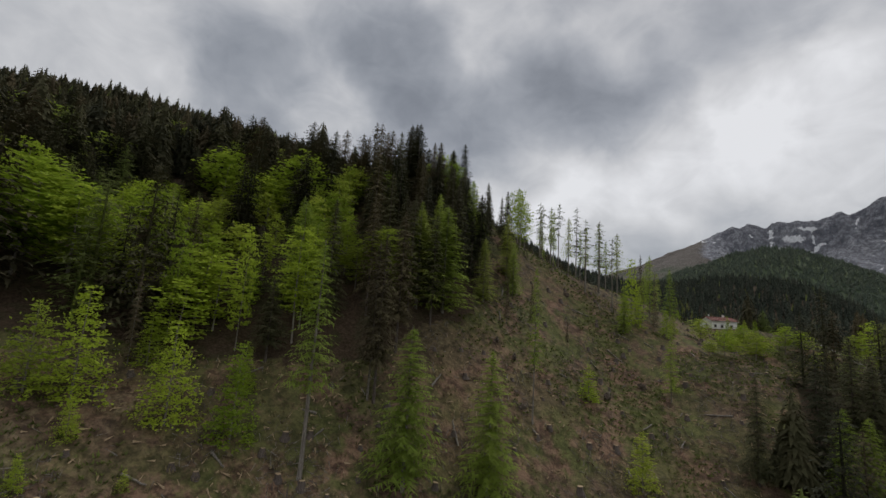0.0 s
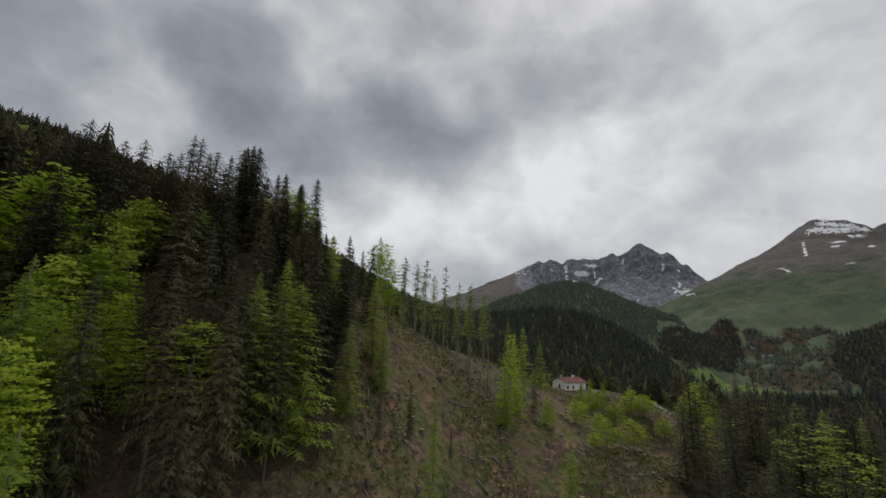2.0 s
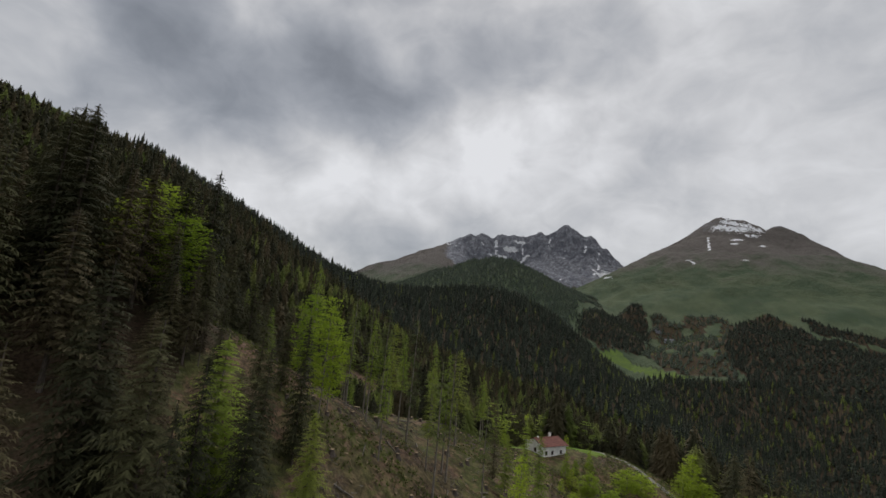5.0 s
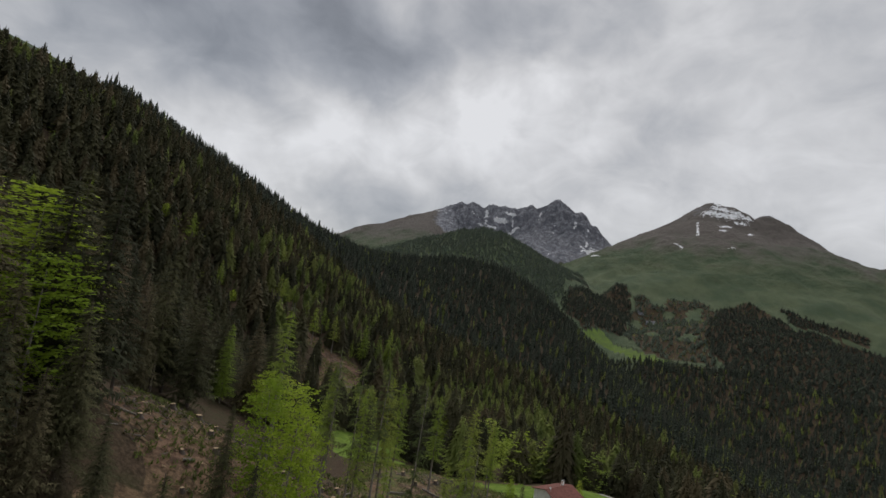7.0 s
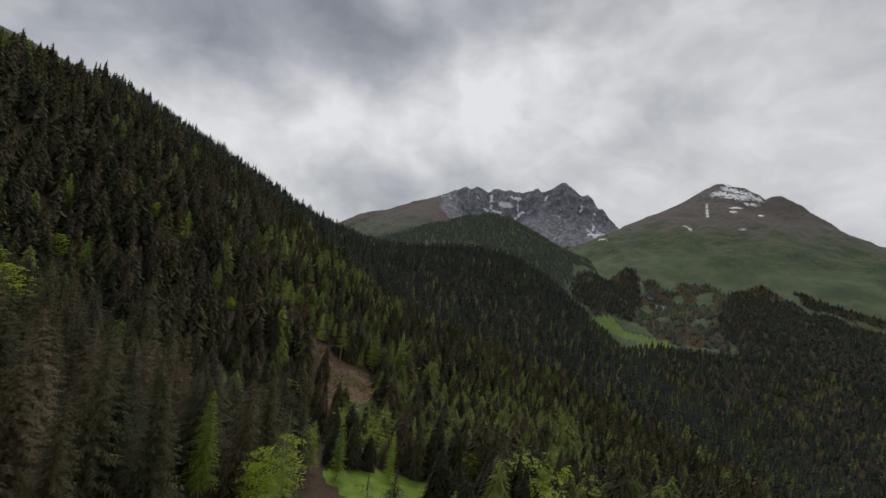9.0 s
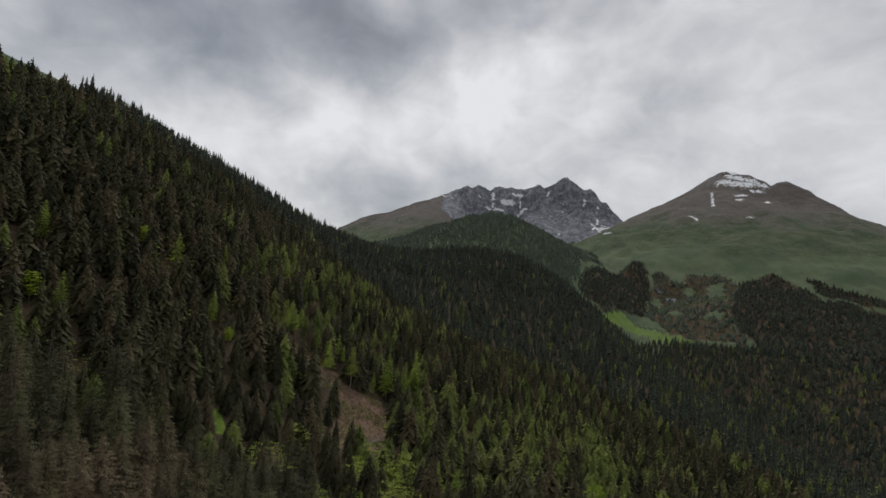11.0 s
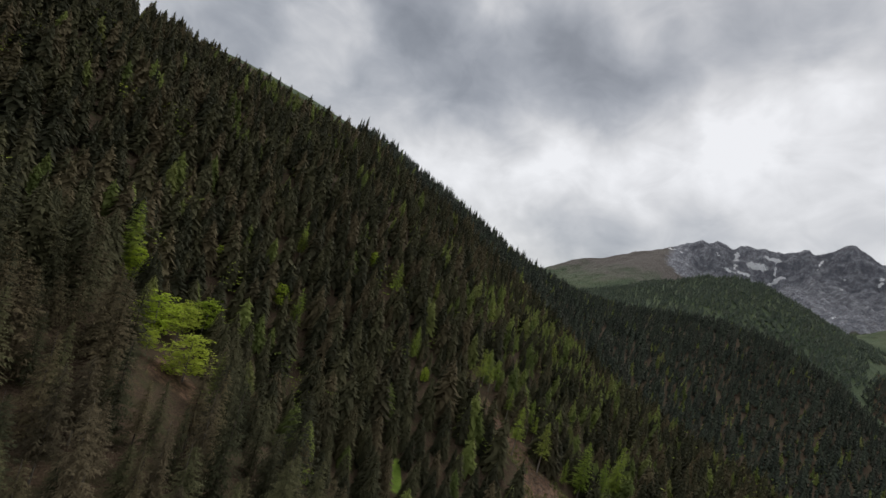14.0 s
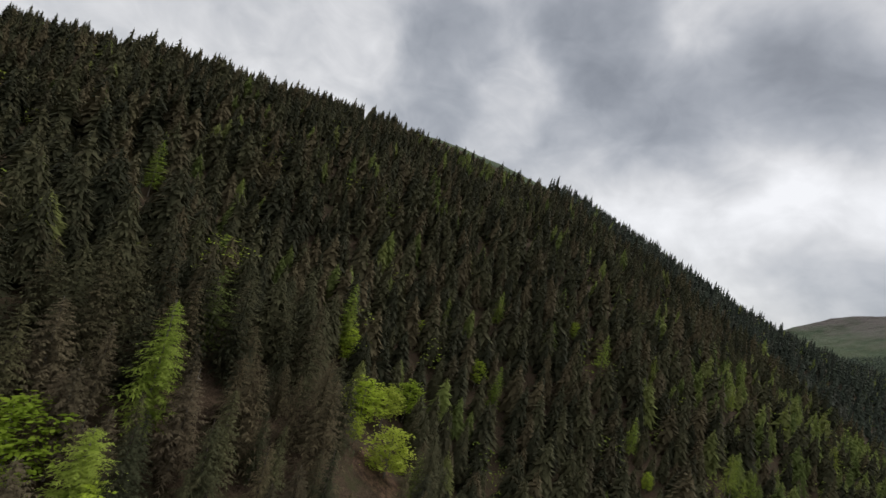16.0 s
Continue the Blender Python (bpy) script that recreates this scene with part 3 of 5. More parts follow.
def conifer_crown(seed, height, spread, low, whorls, per, twigs, droop, fullness, shape=0.85, gaps=0.0, broad=0.045):
    rng = np.random.RandomState(seed)
    pieces = []
    for k in range(whorls):
        f = 1 - (1 - (k + rng.uniform(0, 0.6)) / whorls) ** 1.15
        z = height * (low + (0.985 - low) * f)
        reach = spread * (1 - f) ** shape + 0.22
        turn = rng.uniform(0, 6.28)
        for b in range(per):
            if rng.rand() < gaps:
                continue
            a = turn + 6.283 * (b + rng.uniform(-0.3, 0.3)) / per
            length = reach * rng.uniform(0.62, 1.12)
            pieces.append(bough(rng, np.array([0, 0, z + rng.uniform(-0.45, 0.45) * height * (1.2 - 0.6 * f) / whorls]), a, length, droop * rng.uniform(0.4, 1.4), twigs, fullness, broad))
    top = np.array([[0.10, 0, height * 0.94], [-0.06, 0.09, height * 0.94], [-0.06, -0.09, height * 0.94], [0, 0, height * 1.01]])
    pieces.append((top, np.array([(0, 1, 3), (1, 2, 3), (2, 0, 3)])))
    return join(pieces)


def shag_tree(seed, sprays, low, spread, shape=0.72, steep=0.62, broad=0.42, inner=0.32):
    """A light far conifer: many small drooping sprays round a slim dark core, up to a thin leader."""
    r = np.random.RandomState(seed)
    f = 1 - (1 - (np.arange(sprays) + r.rand(sprays)) / sprays) ** 0.62
    a = np.arange(sprays) * 2.39996 + r.uniform(-0.5, 0.5, sprays)
    reach = spread * (1 - f) ** shape + 0.010
    z = low + (1 - low) * f * 0.985
    out, side = np.stack([np.cos(a), np.sin(a)], 1), np.stack([-np.sin(a), np.cos(a)], 1)
    w = (broad * reach * r.uniform(0.6, 1.15, sprays) + 0.005)[:, None]
    tip_r, in_r = (reach * r.uniform(0.72, 1.18, sprays))[:, None], (inner * reach)[:, None]
    skew = r.uniform(-1.6, 1.6, (sprays, 1)) * w
    v = np.zeros((sprays, 3, 3))
    v[:, 0, :2], v[:, 1, :2], v[:, 2, :2] = out * in_r + side * w, out * in_r - side * w, out * tip_r + side * skew
    rise = 0.5 * (1 - inner)
    v[:, 0, 2] = z + rise * reach + r.uniform(-0.3, 0.3, sprays) * rise * 1.7 * reach
    v[:, 1, 2] = z + rise * reach + r.uniform(-0.3, 0.3, sprays) * rise * 1.7 * reach
    v[:, 2, 2] = z - steep * reach * r.uniform(-0.3, 1.7, sprays)
    ring = np.arange(4) * 1.5708 + 0.4
    wide = spread * (0.42 + 0.25 * inner)
    core = np.concatenate([np.stack([wide * np.cos(ring), wide * np.sin(ring), np.full(4, low)], 1), [[0, 0, 1.0]]])
    return join([(v.reshape(-1, 3), np.arange(3 * sprays).reshape(-1, 3)), (core, np.array([(k, (k + 1) % 4, 4) for k in range(4)]))])


def leafy_crown(seed, height, spread, low, tiers, clumps, leaves, leaf=None, clump=0.30, cone=False):
    """A broadleaf crown: sprays of leaves in loose level layers, with gaps."""
    rng = np.random.RandomState(seed)
    verts, faces = [], []
    for k in range(tiers):
        f = (k + 0.5) / tiers
        z = height * (low + (1 - low) * f)
        reach = spread * ((1 - f) ** 0.75 if cone else np.sin(np.pi * (0.18 + 0.74 * f)) ** 0.8) + 0.05
        for c in range(max(3, int(clumps * (reach / spread)))):
            a, rr = rng.uniform(0, 6.283), reach * np.sqrt(rng.uniform(0.04, 1.0))
            cx, cy, cz = rr * np.cos(a), rr * np.sin(a), z + rng.uniform(-0.5, 0.5) * height / tiers - 0.12 * rr
            size = rng.uniform(0.55, 1.0) * spread * clump
            for _ in range(leaves):
                p = np.array([cx, cy, cz]) + rng.normal(0, 1, 3) * np.array([size, size, size * 0.20])
                u = rng.normal(0, 1, 3) * np.array([1, 1, 0.25])
                u /= np.linalg.norm(u)
                v = np.cross(u, rng.normal(0, 1, 3) * np.array([0.5, 0.5, 1]))
                v /= np.linalg.norm(v) + 1e-6
                s = (leaf or size * 0.75) * rng.uniform(0.5, 1.1)
                k0 = len(verts)
                verts.extend((p - u * s, p + v * s * 0.55, p + u * s, p - v * s * 0.5))
                faces.extend(((k0, k0 + 1, k0 + 2), (k0, k0 + 2, k0 + 3)))
    return np.array(verts), np.array(faces)


def trunk_mesh(seed, height, base, top=0.03, lean=0.25, limbs=0, limb_from=0.3, limb_len=1.2):
    rng = np.random.RandomState(seed)
    hs = np.array([-0.06, 0.0, 0.02, 0.15, 0.4, 0.7, 1.0]) * height
    bend = np.cumsum(rng.normal(0, lean * 0.3, (7, 2)), 0) * (hs[:, None] / height)
    rs = base * np.array([1.5, 1.35, 1.1, 0.9, 0.7, 0.42, top / base])
    pieces = [tube(np.column_stack([bend, hs]), rs, 7)]
    for k in range(limbs):
        f = rng.uniform(limb_from, 0.92)
        a, L = rng.uniform(0, 6.28), limb_len * (1.15 - f) * rng.uniform(0.6, 1.3)
        p = np.array([np.interp(f * height, hs, bend[:, 0]), np.interp(f * height, hs, bend[:, 1]), f * height])
        q = p + np.array([np.cos(a) * L, np.sin(a) * L, L * rng.uniform(-0.1, 0.5)])
        w = 0.10 * base + 0.02
        pieces.append((np.array([p + (0, 0, w), p - (0, 0, w), q, p + (w, w, 0)]), np.array([(0, 1, 2), (1, 3, 2), (3, 0, 2)])))
    return join(pieces)


def tree(name, label, category, trunk, crown, bark, leaves, group):
    """A tree standing at the origin: an Empty with its trunk and crown."""
    root = tagged(new(name), label, category, group)
    for part_name, (v, f), mat in (("trunk", trunk, bark), ("crown", crown, leaves)):
        ob = new(part_name, tri_mesh(part_name, v, f, [mat], part_name == "trunk"))
        ob.parent = root
    return root


def plant(model, x, y, height, model_height, turn, fat=1.0, sink=0.3, lean=0.0):
    s = height / model_height
    m = Matrix.Translation((x, y, height_at(x, y) - sink)) @ Matrix.Rotation(radians(lean), 4, "Y") @ Matrix.Rotation(turn, 4, "Z") @ Matrix.Diagonal((s * fat, s * fat, s, 1))
    return copy_thing(model, m)


H0 = 24.0  # height of the pattern trees
models = {
    "spruce": [tree("spruce", "tall dark green spruce with drooping boughs on the slope", "spruce tree", trunk_mesh(k, H0, 0.26, limbs=18, limb_from=0.06, limb_len=2.2),
                    conifer_crown(10 + k, H0, 5.0 - 0.3 * k, 0.06 + 0.05 * k, 26, 8, 6, 0.36, 0.36, 0.62, 0.0, 0.046), BARK, SPRUCE_ONE, "spruces on the hillside") for k in range(4)],
    "larch": [tree("larch", "light green larch with soft drooping branches", "larch tree", trunk_mesh(30 + k, H0, 0.22, limbs=16, limb_from=0.1, limb_len=2.0),
                   conifer_crown(40 + k, H0, 4.9, 0.10 + 0.05 * k, 26, 8, 6, 0.30, 0.38, 0.60, 0.05, 0.042), PALE_BARK, LARCH_ONE, "larches on the hillside") for k in range(3)],
    "pole": [tree("pine", "tall thin conifer with bare trunk and sparse crown", "conifer tree", trunk_mesh(60 + k, H0, 0.20, lean=0.4, limbs=22, limb_from=0.3, limb_len=1.4),
                  conifer_crown(70 + k, H0, 2.7, 0.50 - 0.07 * k, 10, 6, 6, 0.34, 0.48, 0.30, 0.30, 0.050), PALE_BARK, PINE, "seed trees left on the clearing") for k in range(3)],
    "beech": [tree("beech", "broadleaf tree in fresh bright green spring leaf", "broadleaf tree", trunk_mesh(80 + k, H0 * 0.9, 0.22, lean=0.6, limbs=26, limb_from=0.25, limb_len=4.0),
                   leafy_crown(90 + k, H0, 5.2, 0.18 + 0.08 * k, 12, 16, 12, 0.54, 0.21), PALE_BARK, BEECH_ONE, "broadleaf trees in spring leaf") for k in range(3)],
    "sapling": [tree("young_broadleaf", "low young broadleaf tree in bright spring green on the clearing", "sapling", trunk_mesh(100 + k, H0 * 0.95, 0.28, lean=0.8, limbs=20, limb_from=0.1, limb_len=8.0),
                     leafy_crown(110 + k, H0, 8.4 - k, 0.03, 12, 30, 13, 0.55, 0.16, True), PALE_BARK, BEECH_ONE, "young trees on the clearing") for k in range(2)],
    "bare": [tree("dead_spruce", "grey brown spruce with thin dying boughs", "spruce tree", trunk_mesh(120 + k, H0, 0.22, limbs=60, limb_from=0.15, limb_len=2.6),
                  conifer_crown(130 + k, H0, 4.8, 0.10 + 0.14 * k, 27, 9, 6, 0.34, 0.38, 0.62, 0.04, 0.044), DEAD_WOOD, DRY_SPRUCE, "thin spruces on the hillside") for k in range(2)],
}
models["beech_fine"] = [tree("beech", "broadleaf tree in fresh bright green spring leaf", "broadleaf tree", trunk_mesh(83 + k, H0 * 0.9, 0.22, lean=0.6, limbs=30, limb_from=0.25, limb_len=4.0),
                             leafy_crown(93 + k, H0, 5.2, 0.20 + 0.08 * k, 13, 17, 18, 0.37, 0.20), PALE_BARK, BEECH_ONE, "broadleaf trees in spring leaf") for k in range(2)]
models["spruce_fine"] = [tree("spruce", "tall dark green spruce with drooping boughs on the slope", "spruce tree", trunk_mesh(140 + k, H0, 0.27, limbs=24, limb_from=0.05, limb_len=2.6),
                              conifer_crown(150 + k, H0, 4.8 - 0.5 * k, 0.08 + 0.14 * k, 32, 9, 8, 0.38, 0.36, 0.62, 0.0, 0.036), BARK, SPRUCE_ONE, "spruces on the hillside") for k in range(2)]
models["larch_fine"] = [tree("larch", "light green larch with soft drooping branches", "larch tree", trunk_mesh(160 + k, H0, 0.22, limbs=16, limb_from=0.1, limb_len=2.0),
                             conifer_crown(170 + k, H0, 5.2, 0.06 + 0.05 * k, 33, 10, 8, 0.30, 0.38, 0.60, 0.05, 0.030), PALE_BARK, LARCH_ONE, "larches on the hillside") for k in range(2)]
models["bare_fine"] = [tree("dead_spruce", "grey brown spruce with thin dying boughs", "spruce tree", trunk_mesh(190, H0, 0.22, limbs=60, limb_from=0.12, limb_len=2.8),
                            conifer_crown(191, H0, 4.4, 0.26, 32, 9, 8, 0.36, 0.37, 0.64, 0.05, 0.034), DEAD_WOOD, DRY_SPRUCE, "thin spruces on the hillside")]
models["tall_larch"] = [tree("larch", "tall light green larch with a long bare trunk", "larch tree", trunk_mesh(185, H0, 0.27, lean=0.3, limbs=20, limb_from=0.2, limb_len=1.5),
                             conifer_crown(186, H0, 3.4, 0.36, 24, 9, 8, 0.32, 0.34, 0.50, 0.12, 0.026), PALE_BARK, LARCH_ONE, "larches on the hillside")]
rng = np.random.RandomState(4)


def path_distance(x, y):
    d = np.full(x.shape, 1e9)
    for (x0, y0), (x1, y1) in zip(LINE, LINE[1:]):
        dx, dy = x1 - x0, y1 - y0
        s = np.clip(((x - x0) * dx + (y - y0) * dy) / (dx * dx + dy * dy), 0, 1)
        d = np.minimum(d, np.hypot(x - x0 - s * dx, y - y0 - s * dy))
    return d


LINE = [(45, -90), (15, -45), (0, 0), (-20, 60), (-45, 92)]  # a stretch of the plan along the spur


def put_tree(kind, x, y, height, fat=1.0, lean=0.0):
    if x < -110 and y > 80 and kind in ("larch", "beech") and height > 12:  # these stand clear of the spruces round them
        height, fat = height * 1.12, fat * 1.25
    kind_ = kind + "_fine" if kind + "_fine" in models and path_distance(np.array([x]), np.array([y]))[0] < 40 else kind
    pool = models[kind_]
    return plant(pool[rng.randint(len(pool))], x, y, height, H0, rng.uniform(0, 6.28), fat * rng.uniform(0.9, 1.12), 0.3, lean)


BEECH_STAND = [(-95, -95), (-46, -76), (-30, -48), (-26, -38), (-30, -14), (-45, 6), (-62, 4), (-95, -8)]
LIGHT_STAND = [(-62, 262), (-44, 350), (-10, 400), (60, 470), (130, 520), (190, 460), (150, 360), (60, 280), (0, 230)]
LOWER_STAND = [(-170, 375), (-120, 352), (-70, 420), (-40, 560), (-60, 660), (-150, 660), (-190, 500)]
GAPS = [(-24, 168, 12), (-10, 180, 12), (-36, 176, 8), (-138, 163, 6), (-149, 170, 7)]
HOUSE, CAR_AT, ARCH_AT = (45.2, 136.4), (98.5, 114.0), (54.4, 108.6)
PLATES = [(6.7, 4.4, 1.0), (2.4, 3.8, 0.9), (24.4, 18.1, 1.2), (12.7, -4.5, 0.8), (5, 48, 0.9), (30, 30, 1.0), (-2, -25, 0.9)]

taken = []
# open lanes between the trees: x, y to x, y, half width
LANES = []
LANES += [
    (-36, 42, -28, 31, 3.0),
    (-36, 42, -29, 33, 3.0),
    (-29, -19, -21, -26, 3.8),
    (-28, -22, -19, -29, 3.8),
    (-22, -19, -16, -26, 3.8),
    (-164, 167, -141, 152, 4.1),
    (-169, 179, -146, 162, 4.0),
    (-178, 193, -155, 176, 4.0),
    (-146, 168, -126, 153, 4.2),
    (-153, 160, -130, 146, 4.0),
    (-192, 173, -167, 159, 3.6),
    (-133, 90, -122, 90, 4.1),
    (-201, 248, -188, 235, 3.6),
    (-215, 337, -204, 321, 3.5),
    (-140, 311, -132, 293, 3.8),
    (-224, 225, -207, 212, 3.5),
    (-154, 109, -142, 107, 3.4),
    (-123, 99, -115, 98, 4.0),
]
LANES += [
    (-198, 172, -181, 163, 3.2),
    (-189, 251, -181, 242, 3.3),
    (-235, 287, -226, 277, 3.2),
    (-197, 345, -189, 333, 3.3),
    (-181, 376, -173, 361, 3.4),
    (-155, 319, -149, 305, 3.3),
    (-115, 521, -110, 493, 3.5),
    (-157, 444, -149, 419, 3.2),
    (-123, 353, -116, 334, 3.2),
    (-123, 364, -115, 340, 3.2),
    (-118, 373, -109, 347, 3.2),
    (-101, 358, -93, 331, 3.2),
    (-86, 334, -81, 311, 3.2),
    (-88, 367, -82, 340, 3.2),
    (-72, 343, -68, 319, 3.2),
    (-84, 367, -78, 339, 3.2),
    (-119, 365, -110, 339, 3.2),
    (-50, 356, -48, 332, 3.2),
]
LANES += [
    (-40, 371, -38, 342, 3.2),
    (-59, 356, -56, 327, 3.2),
    (-33, 394, -32, 368, 3.2),
    (-41, 136, -33, 108, 3.8),
    (-38, 113, -29, 85, 3.8),
    (14, 212, 10, 183, 3.8),
    (78, 306, 69, 278, 3.8),
    (45, 219, 37, 192, 3.8),
    (-47, 108, -35, 82, 3.3),
    (-19, 199, -17, 170, 3.3),
    (-35, 180, -31, 151, 3.3),
    (-13, 248, -12, 219, 3.3),
    (-44, 176, -37, 148, 3.3),
    (-255, 102, -229, 101, 3.3),
    (-112, 353, -103, 326, 3.0),
    (-83, 344, -76, 315, 3.0),
    (-63, 331, -58, 302, 3.0),
    (-63, 309, -58, 281, 3.0),
]
LANES += [
    (-109, 250, -97, 223, 3.0),
    (-30, 57, -19, 34, 3.8),
    (-28, 59, -17, 36, 3.8),
    (-33, 65, -20, 39, 3.8),
    (-26, 62, -17, 39, 3.8),
    (-24, 55, -17, 37, 3.8),
    (-35, 186, -21, 99, 3.8),
    (-25, 198, -17, 106, 3.8),
    (-43, 183, -25, 97, 3.8),
]
# trees set out one by one: x, y, height, breadth
for x, y, h, f in [
    (-13.0, 39.7, 22.0, 0.80),
    (21.6, 85.2, 20.0, 0.70),
    (104.1, 118.8, 29.0, 1.10),
    (104.5, 106.2, 31.0, 1.10),
    (117.8, 83.9, 31.0, 1.10),
    (121.0, 79.5, 29.0, 1.10),
    (108.9, 102.4, 28.0, 1.10),
    (102.7, 124.0, 21.0, 1.10),
    (-20.0, 50.0, 15.0, 0.90),
    (14.0, 120.0, 18.0, 0.80),
    (-6.0, -29.0, 31.0, 0.85),
    (-9.0, -20.0, 30.0, 0.85),
    (-12.0, -13.0, 28.0, 0.85),
    (-15.0, -4.0, 28.0, 0.85),
    (-11.5, 6.0, 27.0, 0.85),
    (-14.0, 14.0, 25.0, 0.85),
    (-12.5, 25.0, 23.0, 0.85),
    (-17.0, 33.0, 22.0, 0.85),
    (-20.0, 0.0, 27.0, 0.85),
    (-22.0, -10.0, 27.0, 0.85),
    (-18.0, -20.0, 28.0, 0.85),
    (-24.0, -26.0, 27.0, 0.85),
]:
    put_tree("spruce", x, y, h, f)
    taken.append((x, y))
for x, y, h, f in [
    (-61.6, -42.8, 20.0, 0.85),
    (-57.0, -38.8, 18.0, 0.85),
    (-15.1, -6.0, 22.0, 0.85),
    (-13.9, 0.2, 23.0, 0.85),
    (-40.7, -21.4, 19.0, 0.85),
    (5.5, -34.0, 25.4, 1.20),
    (14.8, -23.5, 23.9, 1.35),
    (22.3, 49.0, 14.9, 0.90),
    (26.6, 70.7, 22.2, 0.80),
    (36.6, 29.3, 18.7, 0.90),
    (-12.0, -10.0, 24.0, 1.45),
    (-8.0, -5.0, 26.0, 1.40),
    (-7.0, 28.0, 20.0, 0.95),
    (-3.0, 24.0, 16.0, 0.90),
    (-4.7, 9.2, 17.0, 1.00),
    (23.7, 78.0, 15.0, 0.90),
    (25.0, 58.0, 12.0, 1.00),
    (31.8, 80.4, 20.0, 0.90),
    (112.6, 98.4, 24.0, 1.15),
    (114.3, 87.6, 24.0, 1.15),
    (123.1, 86.1, 24.0, 1.15),
]:
    put_tree("larch", x, y, h, f)
    taken.append((x, y))
for x, y, h, f in [
    (-21.6, 69.0, 25.0, 0.95),
    (9.1, 72.9, 26.0, 0.70),
    (5.8, 68.6, 22.0, 0.65),
    (-2.7, 57.4, 22.0, 0.65),
    (-15.0, 77.6, 21.0, 0.85),
    (-8.0, 70.0, 22.0, 0.85),
    (-3.4, 94.0, 24.0, 0.90),
    (-5.0, 83.0, 25.0, 0.90),
    (12.0, 92.0, 25.0, 0.90),
    (5.0, 103.0, 22.0, 0.90),
    (20.0, 112.0, 20.0, 0.85),
    (-17.7, 87.0, 16.0, 0.80),
    (22.0, 128.0, 20.0, 0.90),
]:
    put_tree("tall_larch", x, y, h, f)
    taken.append((x, y))
for x, y, h, f in [
    (-156.7, 109.0, 20.0, 1.00),
    (-126.2, 99.1, 18.0, 1.50),
    (-201.0, 172.9, 26.0, 0.80),
    (-191.5, 253.6, 20.0, 0.90),
    (-237.1, 289.0, 20.0, 0.80),
    (-198.1, 347.6, 21.0, 0.90),
    (-182.0, 378.8, 20.0, 1.00),
    (-156.4, 321.2, 18.0, 0.90),
    (-115.2, 524.3, 18.0, 1.10),
    (-158.0, 446.6, 18.0, 0.80),
    (-50.4, 359.0, 33.0, 1.00),
    (-39.9, 373.6, 27.9, 1.00),
    (-59.8, 359.1, 15.2, 1.00),
    (-33.4, 397.4, 33.0, 1.00),
]:
    put_tree("larch", x, y, h, f)
    taken.append((x, y))
for x, y, h, f in [
    (-48.4, 111.2, 20.0, 0.90),
    (-19.0, 202.0, 19.0, 0.90),
    (-35.9, 183.0, 21.0, 0.90),
    (-12.8, 251.2, 17.0, 0.90),
    (-44.6, 178.8, 18.0, 0.90),
    (-201.0, 174.0, 22.0, 0.70),
    (-148.0, 108.0, 25.0, 1.00),
    (-257.7, 102.4, 22.0, 0.90),
]:
    put_tree("larch", x, y, h, f)
    taken.append((x, y))
for x, y, h, f in [
    (7.8, 60.2, 26.0, 1.00),
    (10.1, 70.4, 27.0, 1.00),
    (16.9, 59.0, 25.0, 1.00),
    (0.8, 73.0, 27.8, 1.00),
    (-5.3, 71.0, 26.3, 1.00),
    (-14.6, 78.0, 24.8, 1.00),
    (-13.0, 71.0, 23.2, 1.00),
    (-24.0, 78.0, 27.2, 1.00),
    (-9.5, 74.0, 24.0, 1.00),
]:
    put_tree("pole", x, y, h, f)
    taken.append((x, y))
for x, y, h, f in [
    (-13.5, 52.5, 22.0, 0.70),
    (-71.7, -45.2, 18.0, 1.00),
    (-68.9, -49.3, 17.0, 1.00),
    (44.1, 51.8, 5.0, 1.80),
    (47.5, 106.9, 5.0, 1.80),
    (52.9, 112.8, 6.0, 1.80),
    (57.8, 112.2, 6.0, 1.80),
    (-28.2, -43.1, 23.6, 0.45),
    (-37.0, -51.1, 22.3, 0.45),
    (53.4, 112.8, 9.5, 1.75),
    (66.5, 118.8, 10.5, 1.75),
    (72.2, 120.2, 9.5, 1.75),
    (59.4, 109.8, 9.5, 1.75),
    (87.8, 126.2, 10.5, 1.75),
    (95.1, 127.0, 10.5, 1.75),
    (75.2, 108.1, 8.5, 1.75),
    (47.6, 55.0, 7.5, 1.75),
    (41.5, 67.3, 7.5, 1.75),
    (91.8, 113.7, 9.5, 1.75),
    (79.6, 99.9, 8.5, 1.75),
    (50.3, 86.9, 7.5, 1.75),
    (54.7, 58.5, 8.5, 1.75),
    (92.6, 130.2, 17.0, 1.00),
    (-38.0, 44.0, 18.0, 1.20),
]:
    put_tree("beech", x, y, h, f)
    taken.append((x, y))
